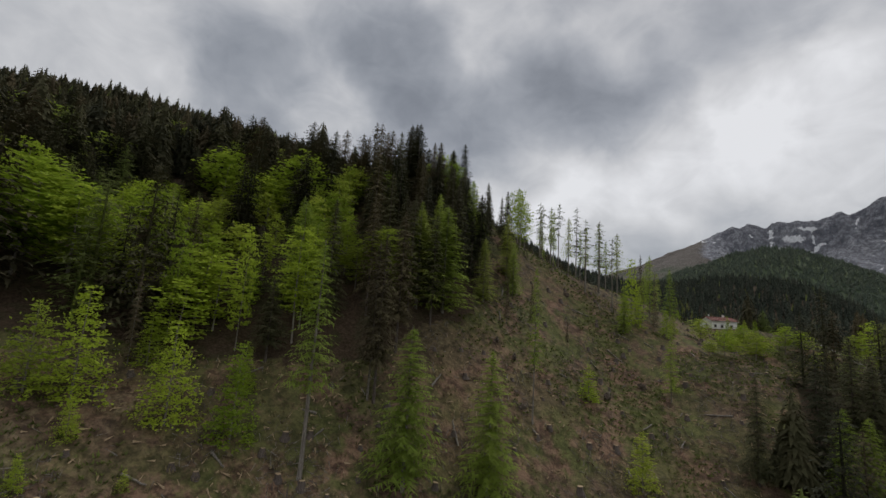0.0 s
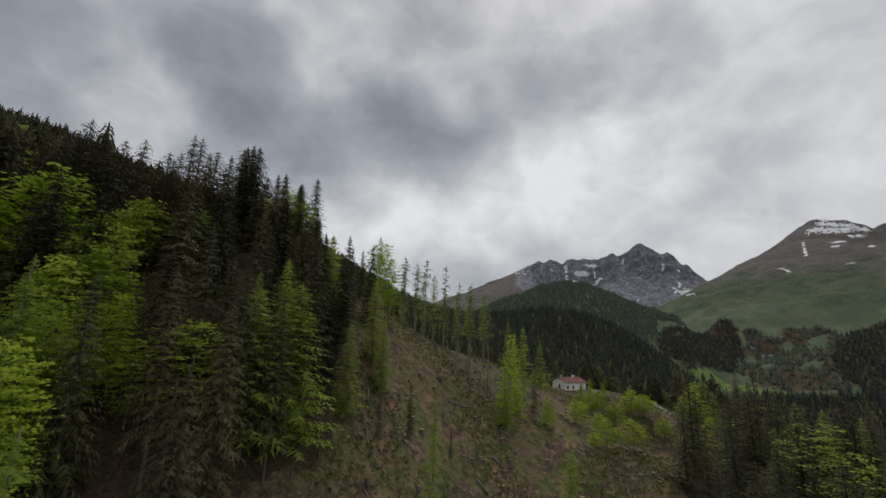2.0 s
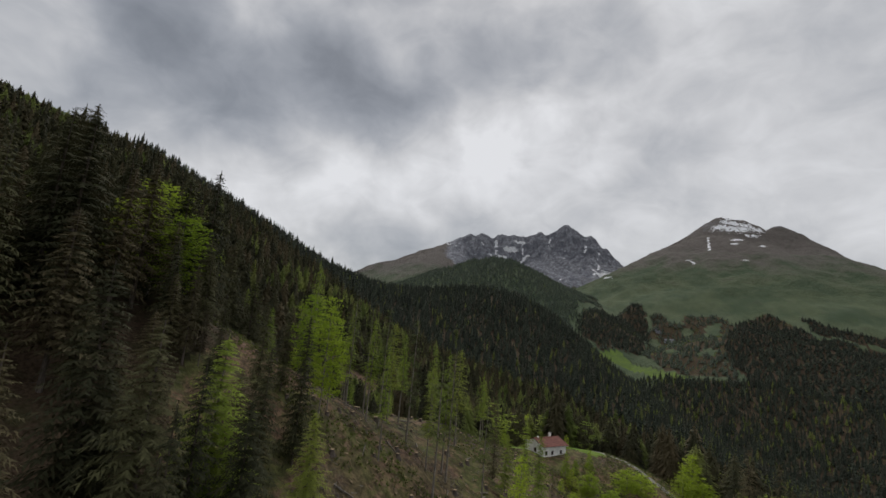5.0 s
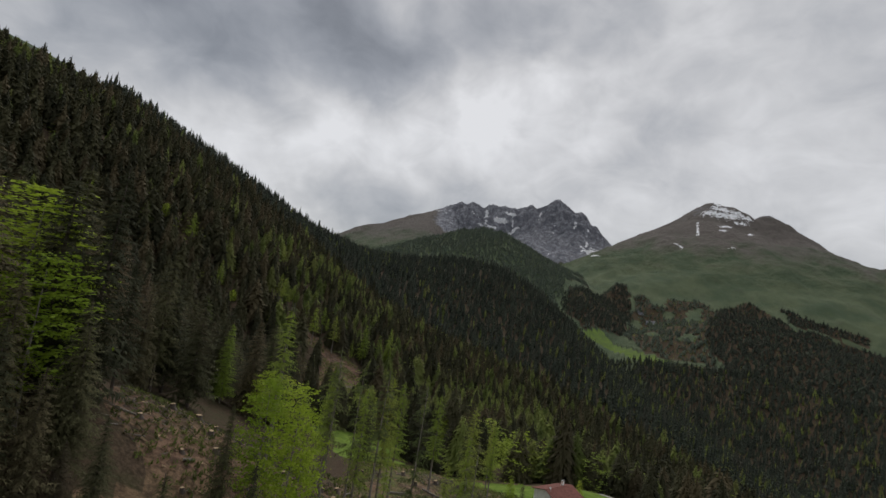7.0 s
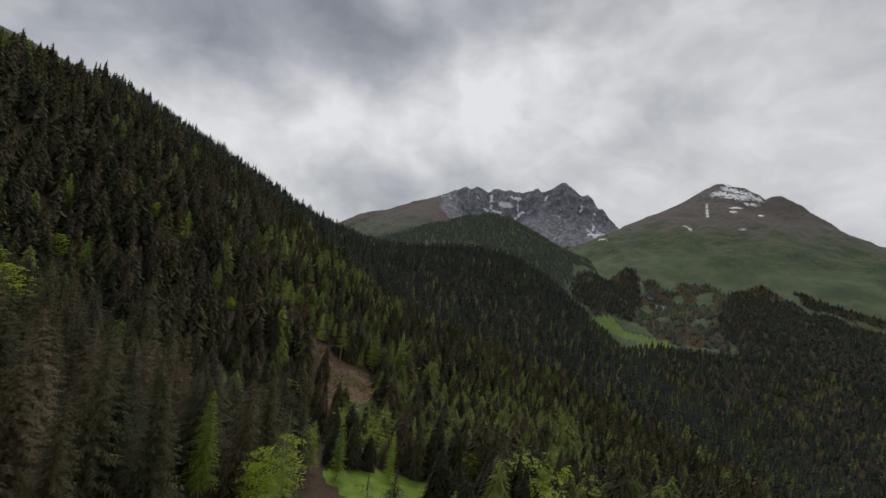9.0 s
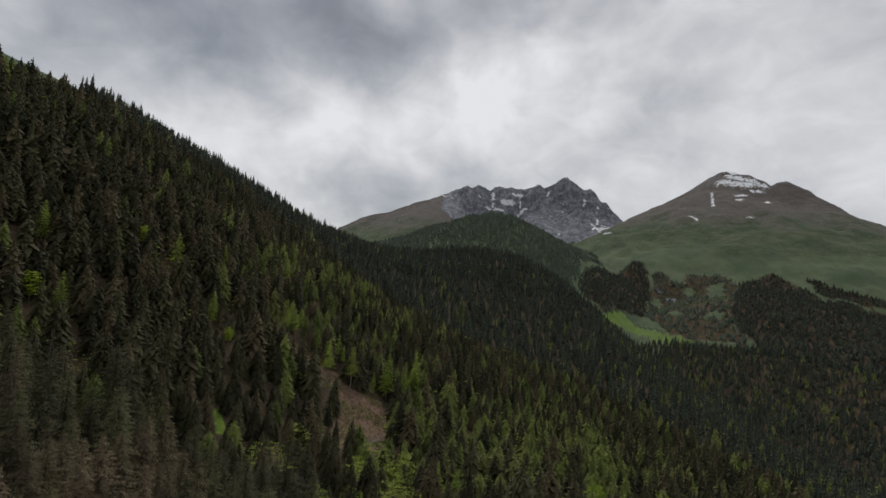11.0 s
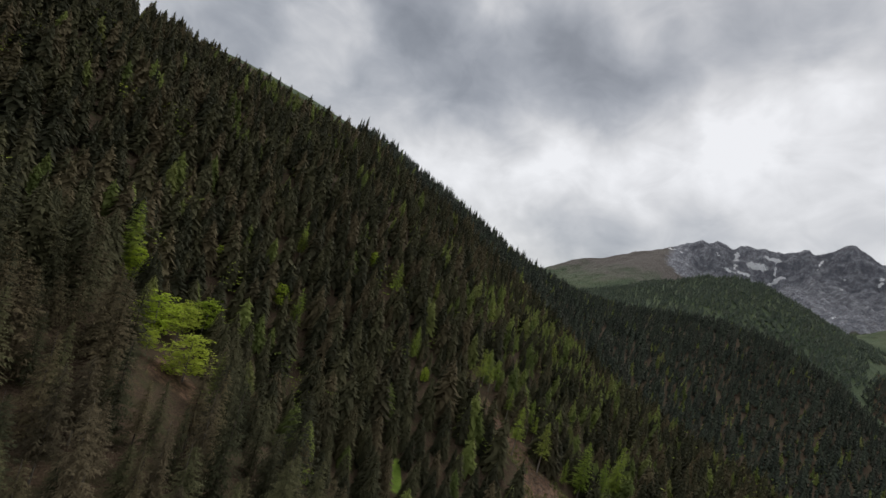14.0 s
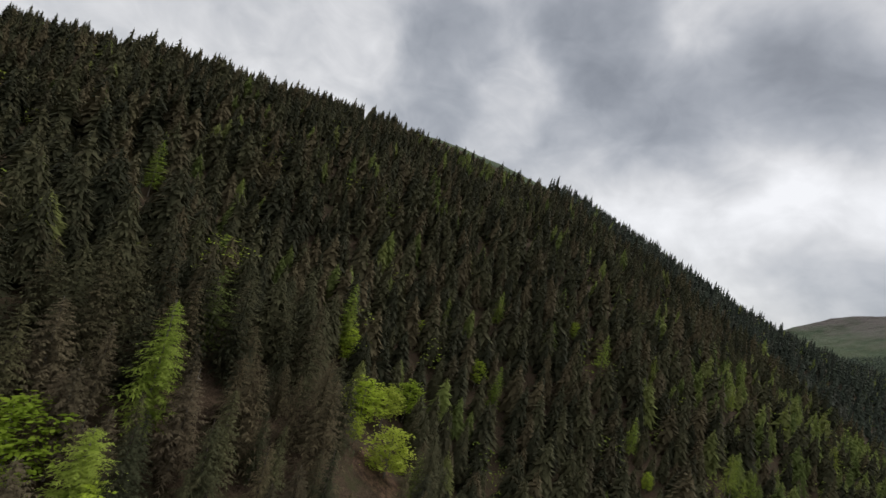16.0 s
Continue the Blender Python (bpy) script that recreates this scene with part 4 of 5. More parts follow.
for x, y, h, f in [
    (-17.5, 54.0, 19.0, 0.85),
    (-13.0, 56.0, 18.0, 0.70),
    (51.0, 208.0, 18.0, 0.90),
    (31.0, 190.0, 14.0, 0.90),
    (-31.0, -17.2, 14.0, 1.30),
    (-29.9, -20.6, 12.0, 1.30),
    (-24.5, -17.4, 12.0, 1.30),
    (-167.0, 168.9, 14.0, 1.60),
    (-171.9, 180.5, 13.0, 1.50),
    (-180.2, 195.3, 14.0, 1.50),
    (-148.1, 169.8, 13.0, 1.70),
    (-155.6, 161.6, 8.0, 1.50),
    (-194.9, 174.6, 14.0, 1.20),
    (-136.3, 89.7, 13.0, 1.60),
    (-202.9, 250.3, 13.0, 1.20),
    (-217.0, 339.0, 14.0, 1.10),
    (-141.4, 313.7, 10.0, 1.30),
    (-226.7, 226.8, 12.0, 1.10),
    (-41.7, 138.7, 17.0, 1.30),
    (-38.9, 115.5, 15.0, 1.30),
    (14.2, 215.2, 15.0, 1.30),
    (78.7, 308.6, 15.0, 1.30),
    (46.3, 222.3, 13.0, 1.30),
    (-117.0, 99.0, 17.0, 0.90),
]:
    put_tree("beech", x, y, h, f)
    taken.append((x, y))
for x, y, h, f in [
    (-84.0, 18.0, 12.0, 0.95),
    (-49.0, 1.0, 17.8, 0.95),
    (-64.0, -16.0, 14.1, 0.95),
    (-32.0, -24.0, 18.0, 0.95),
    (-26.0, -31.0, 17.8, 0.95),
    (-38.0, -19.0, 19.0, 0.95),
    (-40.0, -10.0, 18.8, 0.95),
    (-50.0, -22.0, 12.0, 0.95),
    (-24.0, -34.0, 23.9, 0.95),
    (-82.0, -20.0, 12.0, 0.95),
    (-82.0, -33.0, 12.0, 0.95),
    (-48.0, -53.0, 12.0, 0.95),
    (-43.0, -29.0, 12.0, 0.95),
    (-55.0, -35.0, 12.0, 0.95),
    (-35.0, -37.0, 12.0, 0.95),
    (-60.0, -45.0, 12.0, 0.95),
    (-30.0, -16.0, 14.9, 0.95),
]:
    put_tree("beech", x, y, h, f)
    taken.append((x, y))
for x, y, h, f in [
    (23.3, 56.1, 21.5, 0.55),
    (21.5, 12.8, 8.4, 0.90),
    (34.5, -0.1, 10.6, 0.90),
    (-28.8, -66.4, 16.5, 0.95),
    (-20.6, -57.5, 15.4, 0.95),
    (-14.5, -50.9, 14.8, 0.95),
    (-22.7, -68.2, 5.7, 0.95),
    (-20.7, -45.5, 8.4, 0.95),
    (-31.2, -71.0, 12.8, 0.95),
    (-31.9, -56.0, 9.2, 0.95),
    (-18.4, -73.6, 4.1, 0.95),
    (-14.3, -64.4, 2.6, 0.95),
    (32.9, 56.9, 8.3, 0.90),
    (49.5, 117.2, 6.0, 1.10),
    (34.1, 63.5, 6.0, 1.10),
    (30.0, 132.0, 6.0, 1.00),
    (48.6, 121.0, 8.5, 0.80),
    (45.0, 112.0, 4.5, 1.00),
    (52.5, 124.5, 5.0, 1.00),
    (58.0, 128.0, 6.5, 0.90),
    (55.0, 146.0, 5.0, 1.00),
]:
    put_tree("sapling", x, y, h, f)
    taken.append((x, y))
for x, y, h, f in [
    (-32.9, -58.4, 15.5, 0.50),
    (-7.0, -29.6, 29.4, 0.80),
    (29.6, 58.3, 18.5, 0.40),
    (1.9, 9.8, 12.9, 0.45),
    (5.8, 16.5, 13.9, 0.45),
    (12.4, 25.8, 8.4, 0.40),
    (-29.1, 39.2, 8.9, 0.90),
]:
    put_tree("bare", x, y, h, f)
    taken.append((x, y))
for x, y, h, f in [
    (52.5, 14.3, 20.0, 1.10),
    (68.3, 25.2, 24.0, 1.10),
    (62.4, 20.5, 24.0, 1.10),
    (71.1, 24.1, 22.0, 1.10),
    (-31.8, 34.5, 13.4, 1.00),
]:
    put_tree("spruce_fine", x, y, h, f)
    taken.append((x, y))
for x, y, h, f in [
    (65.4, 17.0, 17.0, 1.20),
    (69.0, 17.8, 16.0, 1.20),
]:
    put_tree("larch_fine", x, y, h, f)
    taken.append((x, y))
for x, y, h, f in [
    (-5.0, -45.2, 35.7, 0.85),
    (15.1, -5.1, 31.9, 0.42),
    (-123.6, 355.4, 28.5, 1.15),
    (-124.4, 366.6, 22.4, 1.15),
    (-118.4, 375.9, 20.4, 1.15),
    (-101.6, 361.0, 20.6, 1.15),
    (-87.0, 336.6, 28.3, 1.15),
    (-88.8, 369.8, 22.5, 1.15),
    (-72.9, 345.7, 29.2, 1.15),
    (-84.5, 369.9, 15.9, 1.15),
    (-119.8, 368.1, 17.2, 1.15),
]:
    put_tree("tall_larch", x, y, h, f)
    taken.append((x, y))


# the forest: jittered rows over the hillside, nearest trees as objects, the rest joined by distance
def puff_tree(seed, n):
    """A light far broadleaf: a loose heap of leaf sprays."""
    v, f = leafy_crown(seed, 1.0, 0.24, 0.18, n, 5, 3)
    return v, f


def scatter(spacing, box, seed):
    r = np.random.RandomState(seed)
    xs, ys = np.arange(box[0], box[1], spacing), np.arange(box[2], box[3], spacing)
    X, Y = np.meshgrid(xs, ys)
    X = X + r.uniform(-0.46, 0.46, X.shape) * spacing
    Y = Y + r.uniform(-0.46, 0.46, Y.shape) * spacing
    return X.ravel(), Y.ravel()


def wooded(x, y):
    """Where trees stand close together."""
    ok = ~inside(x, y, CLEARING) & ~inside(x, y, CUT_STRIP) & ~in_meadow(x, y, 1.5) & (np.hypot(x + 149, y - 170) > 7)
    az = np.degrees(np.arctan2(x, y))
    ok &= (az > -118) & (az < 54) | (np.hypot(x, y) < 160) & (y > -110)
    ok &= np.hypot(x - CAR_AT[0], y - CAR_AT[1]) > 6
    ok &= np.hypot(x - HOUSE[0], y - HOUSE[1]) > 14
    for gx, gy, rad in GAPS:
        ok &= np.hypot(x - gx, y - gy) > rad
    for x0, y0, x1, y1, wide in LANES:
        dx, dy = x1 - x0, y1 - y0
        u = np.clip(((x - x0) * dx + (y - y0) * dy) / (dx * dx + dy * dy), 0, 1)
        ok &= np.hypot(x - x0 - u * dx, y - y0 - u * dy) > wide
    for tx, ty in taken:
        ok &= np.hypot(x - tx, y - ty) > 3.6
    return ok


def forest(name, label, template, x, y, h, fat, material_, seed, tint=None):
    """Many trees of one kind in one mesh."""
    if not len(x):
        return
    r = np.random.RandomState(seed)
    v, f = template
    n, k = len(x), len(v)
    z = land(x, y) - 0.4
    a = r.uniform(0, 6.283, n)
    s = h[:, None] * fat[:, None]
    px = x[:, None] + s * (np.cos(a)[:, None] * v[None, :, 0] - np.sin(a)[:, None] * v[None, :, 1])
    py = y[:, None] + s * (np.sin(a)[:, None] * v[None, :, 0] + np.cos(a)[:, None] * v[None, :, 1])
    pz = z[:, None] + h[:, None] * v[None, :, 2]
    faces = (f[None] + (np.arange(n) * k)[:, None, None]).reshape(-1, 3)
    t = r.uniform(0, 1, n) if tint is None else tint
    me = tri_mesh(name, np.stack([px, py, pz], -1).reshape(-1, 3), faces, [material_], False, np.repeat(t, k))
    tagged(new(name, me), label, "forest", kind="stuff")


def unit(vf):
    v, f = vf
    return v / H0, f


def stem():
    v, f = tube([(0, 0, -0.02), (0, 0, 0.3), (0, 0, 0.9)], [0.011, 0.009, 0.003], 4)
    return v, f





DETAIL = [[(-176, 74), (-182, 130), (-164, 178), (-122, 194), (-60, 194), (0, 168), (34, 135), (60, 110), (40, 70), (-20, 58), (-84, 58), (-104, 92), (-140, 80)],
          [(-112, -74), (-112, 22), (-74, 50), (-20, 60), (4, 0), (-16, -76)],
          [(54, -60), (118, -40), (140, 60), (135, 125), (100, 140), (62, 60)]]  # slopes that the line passes close by


def shaded_side(x, y):
    """The far side of the spur, low in the valley, and the slope behind the start."""
    return (x > 112 + 0.55 * y) | (y < -82) | (x < -190) & (y < -40)


def grow_forest():
    near_s = join([unit(conifer_crown(210, H0, 5.4, 0.04, 25, 8, 4, 0.38, 0.36, 0.60, 0.0, 0.052)), stem()])
    near_s2 = join([unit(conifer_crown(211, H0, 4.8, 0.06, 25, 8, 4, 0.40, 0.36, 0.58, 0.0, 0.052)), stem()])
    near_l = join([unit(conifer_crown(212, H0, 5.2, 0.14, 18, 8, 4, 0.32, 0.38, 0.60, 0.05, 0.055)), stem()])
    lite_s, lite_l = shag_tree(213, 560, 0.05, 0.20, 0.64, 0.34, 0.125, 0.58), shag_tree(214, 460, 0.12, 0.20, 0.66, 0.26, 0.14, 0.46)
    near_b = leafy_crown(305, 1.0, 0.25, 0.15, 8, 9, 9, 0.021, 0.2)
    mid_s = shag_tree(215, 150, 0.05, 0.20, 0.68, 0.52, 0.30, 0.38)
    mid2_s, far_s, tiny_s = shag_tree(220, 50, 0.06, 0.19, 0.72, 0.62, 0.46), shag_tree(221, 20, 0.06, 0.19, 0.75, 0.6, 0.6), shag_tree(222, 14, 0.05, 0.20, 0.75, 0.6, 0.7)
    mid_b, far_b = puff_tree(301, 6), puff_tree(303, 2)
    for spacing, lo, hi, box, seed in ((8.1, 0, 170, (-310, 330, -120, 320), 1), (8.7, 170, 330, (-450, 400, -120, 500), 4), (8.9, 330, 600, (-760, 560, -120, 760), 2), (10.0, 600, 1500, (-900, 1500, -100, 1640), 3)):
        x, y = scatter(spacing, box, seed)
        d = path_distance(x, y)
        ok = (d >= lo) & (d < hi) & wooded(x, y)
        x, y, d = x[ok], y[ok], d[ok]
        r = np.random.RandomState(seed + 50)
        z = land(x, y)
        keep = (z < 225 - 40 * r.rand(len(x))) & ~((x < -430) & in_meadow(x, y, 8.0))
        x, y, d = x[keep], y[keep], d[keep]
        if lo >= 600:  # hidden behind the hill's brow
            back = (x < -330) & (y < 520 - 0.1 * x) | (x < -620)
            x, y, d = x[~back], y[~back], d[~back]
        h = np.clip(r.normal(22, 4.2, len(x)), 11, 32) * np.where(fbm(x, y, 40, 2, 43) > 0.6, 0.8, 1.0)
        h = h * np.where((x < -200) & (y < 70), 0.78, 1.0) * np.where((x > -125) & (y < 85) & (x < 0), 1.07, 1.0) * np.where((x > -128) & (x < -18) & (y > 180) & (y < 300), 0.66, 1.0)
        fat = r.uniform(0.95, 1.4, len(x)) * (1.15 if lo < 600 else 0.9)
        kind = r.rand(len(x))
        bright = fbm(x, y, 70, 3, 45)
        lower = np.clip((-z_at(x, y) - 20) / 90, 0, 1)
        stand_l = inside(x, y, LIGHT_STAND) | inside(x, y, LOWER_STAND)
        larch = kind < 0.035 + 0.08 * (bright > 0.55) + 0.14 * lower + 0.30 * stand_l
        beech = ~larch & (kind > 1 - 0.02 - 0.07 * (bright > 0.58) - 0.09 * lower - 0.05 * stand_l)
        stand = inside(x, y, BEECH_STAND)
        mixed = r.rand(len(x))
        beech = np.where(stand, mixed < 0.54, beech)
        larch = np.where(stand, (mixed > 0.54) & (mixed < 0.70), larch)
        brow = inside(x, y, BROW)
        larch |= brow & (mixed < 0.5)
        beech &= ~larch
        h = h * np.where(brow, 0.62, 1.0)
        h = h * np.where(larch, 0.85, 1.0)
        fat = fat * np.where(larch, 1.25, 1.0)
        if lo >= 600:
            larch &= r.rand(len(x)) < 0.5
        spruce = ~larch & ~beech
        if lo == 0:
            order = np.argsort(d)
            chosen = np.zeros(len(x), bool)
            chosen[[i for i in order if az_front(x[i], y[i])][:80]] = True
            slope = np.argsort(np.hypot(x + 60, y - 85) + 400 * ((x > -64) | (y < 70)))  # the hillside that the line ends beside
            chosen[slope[:115]] = True
            zone = inside(x, y, DETAIL[0])
            beech &= ~zone
            larch &= ~zone | (kind < 0.03)
            larch &= ~chosen | stand | (kind < 0.012)
            beech &= (x < 40) | (y > 60)
            spruce = ~larch & ~beech
            chosen |= beech & inside(x, y, DETAIL[1])
            for i in np.where(chosen)[0]:
                which = "larch" if larch[i] else "beech" if beech[i] else "bare" if kind[i] < (0.45 if x[i] < -60 and y[i] > 68 else 0.10) and spruce[i] else "spruce"
                put_tree(which, x[i], y[i], h[i] * (0.75 if beech[i] else 1.0), fat[i] * (0.85 if which != "beech" else 1.3))
            free = ~chosen
            half = r.rand(len(x)) < 0.5
            close = inside(x, y, DETAIL[0]) | inside(x, y, DETAIL[1]) | inside(x, y, DETAIL[2])
            away = shaded_side(x, y) & ~close
            plain_ = ~close & ~away
            for nm, sel, tp, mt in (("spruce_forest", spruce & half & close, near_s, SPRUCE), ("spruce_forest", spruce & ~half & close, near_s2, SPRUCE), ("larch_forest", larch & close, near_l, LARCH),
                                    ("spruce_forest", spruce & plain_, lite_s, SPRUCE), ("larch_forest", larch & plain_, lite_l, LARCH), ("spruce_forest", spruce & away, mid2_s, SPRUCE),
                                    ("larch_forest", larch & away, mid2_s, LARCH), ("broadleaf_trees", beech, near_b, BEECH)):
                s = sel & free
                forest(nm, LABELS[nm], tp, x[s], y[s], h[s] * (0.75 if "broad" in nm else 1), fat[s] * (1.3 if "broad" in nm else 1), mt, seed)
        else:
            away = shaded_side(x, y)
            if lo < 300:
                forest("spruce_forest", LABELS["spruce_forest"], mid2_s, x[spruce & away], y[spruce & away], h[spruce & away], fat[spruce & away], SPRUCE, seed + 1)
                spruce &= ~away
            tp = mid_s if lo < 300 else mid2_s if lo < 500 else far_s
            for nm, sel, t, mt in (("spruce_forest", spruce, tp, SPRUCE if lo < 500 else HAZED_NEEDLES), ("larch_forest", larch, tp, LARCH), ("broadleaf_trees", beech, mid_b if lo < 300 else far_b, BEECH)):
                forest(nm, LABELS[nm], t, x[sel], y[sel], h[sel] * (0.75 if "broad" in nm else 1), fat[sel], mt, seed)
    # woods across the valley and on the knoll
    x, y = scatter(12.5, (-700, 2500, 900, 3000), 9)
    z, c = land(x, y, True)
    d = np.hypot(x, y)
    az = np.degrees(np.arctan2(x, y))
    ok = (d > 1250) & (d < 3100) & (az > -20) & (az < 54) & far_woods(x, y, z, c) & (path_distance(x, y) > 1480)
    x, y = x[ok], y[ok]
    r = np.random.RandomState(77)
    leafy = r.rand(len(x)) < 0.05 + 0.2 * (fbm(x, y, 150, 3, 47) > 0.62) + 0.7 * inside(x, y, LEAFY_WOOD) + 0.45 * inside(x, y, BRUSH)
    h = np.clip(r.normal(17.5, 3, len(x)), 10, 26)
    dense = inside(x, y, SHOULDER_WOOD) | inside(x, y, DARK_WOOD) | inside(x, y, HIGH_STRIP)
    # both tones carry the painted haze of distance
    for sel, mat in ((~leafy & dense, HAZED_NEEDLES), (~leafy & ~dense, HAZED_WOOD)):
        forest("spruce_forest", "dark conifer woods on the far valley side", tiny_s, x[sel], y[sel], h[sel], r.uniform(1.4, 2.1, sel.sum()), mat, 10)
    forest("broadleaf_trees", "green broadleaf trees among the far valley woods", far_b, x[leafy], y[leafy], h[leafy] * 0.8, r.uniform(1.1, 1.7, leafy.sum()), BEECH, 11)


LABELS = {"spruce_forest": "dense dark spruce forest covering the steep hillside", "larch_forest": "light green larches scattered through the spruce forest",
          "broadleaf_trees": "fresh green broadleaf trees scattered through the forest"}


def z_at(x, y):
    return land(x, y)


def az_front(x, y):
    a = math.degrees(math.atan2(x - 10, y + 70))
    return -100 < a < 55


grow_forest()

# spruces at the upper edge of the clearing
for x, y, h in [(-33.3, 35.8, 17.0), (-30.4, 37.1, 15.0), (-31.3, 42.0, 16.0), (-36.2, 39.4, 18.0), (-27.0, 40.7, 12.0)]:
    put_tree("spruce", x, y, h)

# the pattern trees stand far outside the plan; take them away
for pool in models.values():
    for m in pool:
        for o in (*m.children_recursive, m):
            bpy.data.objects.remove(o)



# ---- things on the ground ----
def part(name, bm, mat, parent, label="", smooth=False):
    """Links a bmesh as one mesh object under a thing or under a part."""
    me = bpy.data.meshes.new(name)
    for f in bm.faces:
        f.smooth = smooth
    bm.to_mesh(me)
    bm.free()
    me.materials.append(mat)
    ob = new(name, me)
    ob.parent = parent
    if label:
        ob["label"] = label
    return ob


def box(bm, x0, x1, y0, y1, z0, z1, bevel=0.0):
    made = bmesh.ops.create_cube(bm, size=1.0)["verts"]
    for v in made:
        v.co = Vector((x0 + (v.co.x + 0.5) * (x1 - x0), y0 + (v.co.y + 0.5) * (y1 - y0), z0 + (v.co.z + 0.5) * (z1 - z0)))
    if bevel:
        edges = list({e for v in made for e in v.link_edges})
        bmesh.ops.bevel(bm, geom=edges, offset=bevel, segments=2, affect="EDGES", profile=0.6)
    return bm


def prism(bm, outline, y0, y1):
    """Extrudes an outline of (x, z) from y0 to y1."""
    a = [bm.verts.new((x, y0, z)) for x, z in outline]
    b = [bm.verts.new((x, y1, z)) for x, z in outline]
    bm.faces.new(a)
    bm.faces.new(list(reversed(b)))
    for k in range(len(a)):
        j = (k + 1) % len(a)
        bm.faces.new((a[j], a[k], b[k], b[j]))
    bmesh.ops.recalc_face_normals(bm, faces=bm.faces)
    return bm


PLASTER = plain("white_plaster", (0.80, 0.79, 0.76), 0.9, 0.12, 0.8)
ROOF_RED = plain("red_roof_tiles", (0.170, 0.058, 0.042), 0.85, 0.4, 1.4)
DARK_GLASS = plain("dark_window_glass", (0.020, 0.022, 0.026), 0.12, 0.2, 2.0)
BROWN_WOOD = bark_material("brown_painted_wood", (0.075, 0.045, 0.028), (0.14, 0.085, 0.05))
GREY_STONE = plain("grey_concrete", (0.30, 0.29, 0.27), 0.9, 0.25, 1.2)
METAL = plain("grey_metal", (0.5, 0.5, 0.5), 0.4, 0.1, 4.0, 0.8)
CAR_WHITE = plain("white_car_paint", (0.74, 0.75, 0.76), 0.25, 0.04, 2.0)
RUBBER = plain("black_rubber", (0.02, 0.02, 0.02), 0.8, 0.2, 8.0)


def build_house():
    """A white two-storey mountain house, gable to one side; x along the ridge, y across."""
    L, Wd, eave, ridge, deep = 10.6, 9.0, 4.3, 5.8, 2.8
    root = tagged(new("house"), "small white plastered mountain house with a red tiled roof", "house")
    t = 0.35
    walls = (("wall", [(-Wd / 2, -deep), (Wd / 2, -deep), (Wd / 2, eave), (0, ridge), (-Wd / 2, eave)], "gable", -L / 2, -L / 2 + t),
             ("wall", [(-Wd / 2, -deep), (Wd / 2, -deep), (Wd / 2, eave), (0, ridge), (-Wd / 2, eave)], "gable", L / 2 - t, L / 2))
    for nm, outline, _, a, b in walls:
        bm = prism(bmesh.new(), outline, a, b)
        bmesh.ops.rotate(bm, verts=bm.verts, cent=(0, 0, 0), matrix=Matrix.Rotation(radians(-90), 3, "Z"))
        part("wall", bm, PLASTER, root)
    for side in (-1, 1):
        y0, y1 = sorted((side * Wd / 2, side * (Wd / 2 - t)))
        part("wall", box(bmesh.new(), -L / 2 + t, L / 2 - t, y0, y1, -deep, eave), PLASTER, root)
    slope = math.atan2(ridge - eave, Wd / 2)
    reach = (Wd / 2 + 0.75) / math.cos(slope)
    def laid(bm, side):
        """Tips a flat piece into the roof slope."""
        for v in bm.verts:
            y, z = v.co.y, v.co.z
            v.co.y = side * (y * math.cos(slope) + z * math.sin(slope))
            v.co.z = ridge + 0.12 - y * math.sin(slope) + z * math.cos(slope)
        bmesh.ops.recalc_face_normals(bm, faces=bm.faces)
        return bm

    for side in (-1, 1):
        roof = part("roof", laid(box(bmesh.new(), -L / 2 - 0.58, L / 2 + 0.58, 0, reach, -0.02, 0.05), side), BROWN_WOOD, root)
        rows = 14
        for k in range(rows):  # courses of tiles, each lapping the one below
            a, b = reach * k / rows, reach * (k + 1) / rows + 0.05
            bm = box(bmesh.new(), -L / 2 - 0.6, L / 2 + 0.6, a, b, 0.055, 0.11)
            for v in bm.verts:
                v.co.z += 0.045 if v.co.y > (a + b) / 2 else 0.0
            part("tile_course", laid(bm, side), ROOF_RED, roof)
        bm = bmesh.new()
        bmesh.ops.create_cone(bm, cap_ends=True, segments=8, radius1=0.09, radius2=0.09, depth=L + 1.2, matrix=Matrix.Translation((0, side * (Wd / 2 + 0.72), eave - 0.30)) @ Matrix.Rotation(radians(90), 4, "Y"))
        part("gutter", bm, METAL, root)
    part("ridge_cap", box(bmesh.new(), -L / 2 - 0.6, L / 2 + 0.6, -0.16, 0.16, ridge + 0.12, ridge + 0.30, 0.05), ROOF_RED, root)
    bm = box(bmesh.new(), 2.6, 3.3, 0.9, 1.6, eave, ridge + 1.2, 0.03)
    chimney = part("chimney", bm, PLASTER, root)
    part("chimney_cap", box(bmesh.new(), 2.5, 3.4, 0.8, 1.7, ridge + 1.22, ridge + 1.34, 0.02), GREY_STONE, chimney)
    bm = bmesh.new()
    bmesh.ops.create_uvsphere(bm, u_segments=14, v_segments=8, radius=0.5)
    bmesh.ops.delete(bm, geom=[v for v in bm.verts if v.co.z > -0.2], context="VERTS")
    bmesh.ops.transform(bm, verts=bm.verts, matrix=Matrix.Translation((-4.6, -1.2, ridge + 1.0)) @ Matrix.Rotation(radians(55), 4, "X"))
    dish = part("satellite_dish", bm, PLASTER, root, "white satellite dish on the roof")
    part("mast", box(bmesh.new(), -4.64, -4.56, -1.1, -1.02, ridge - 1.0, ridge + 0.8), METAL, dish)

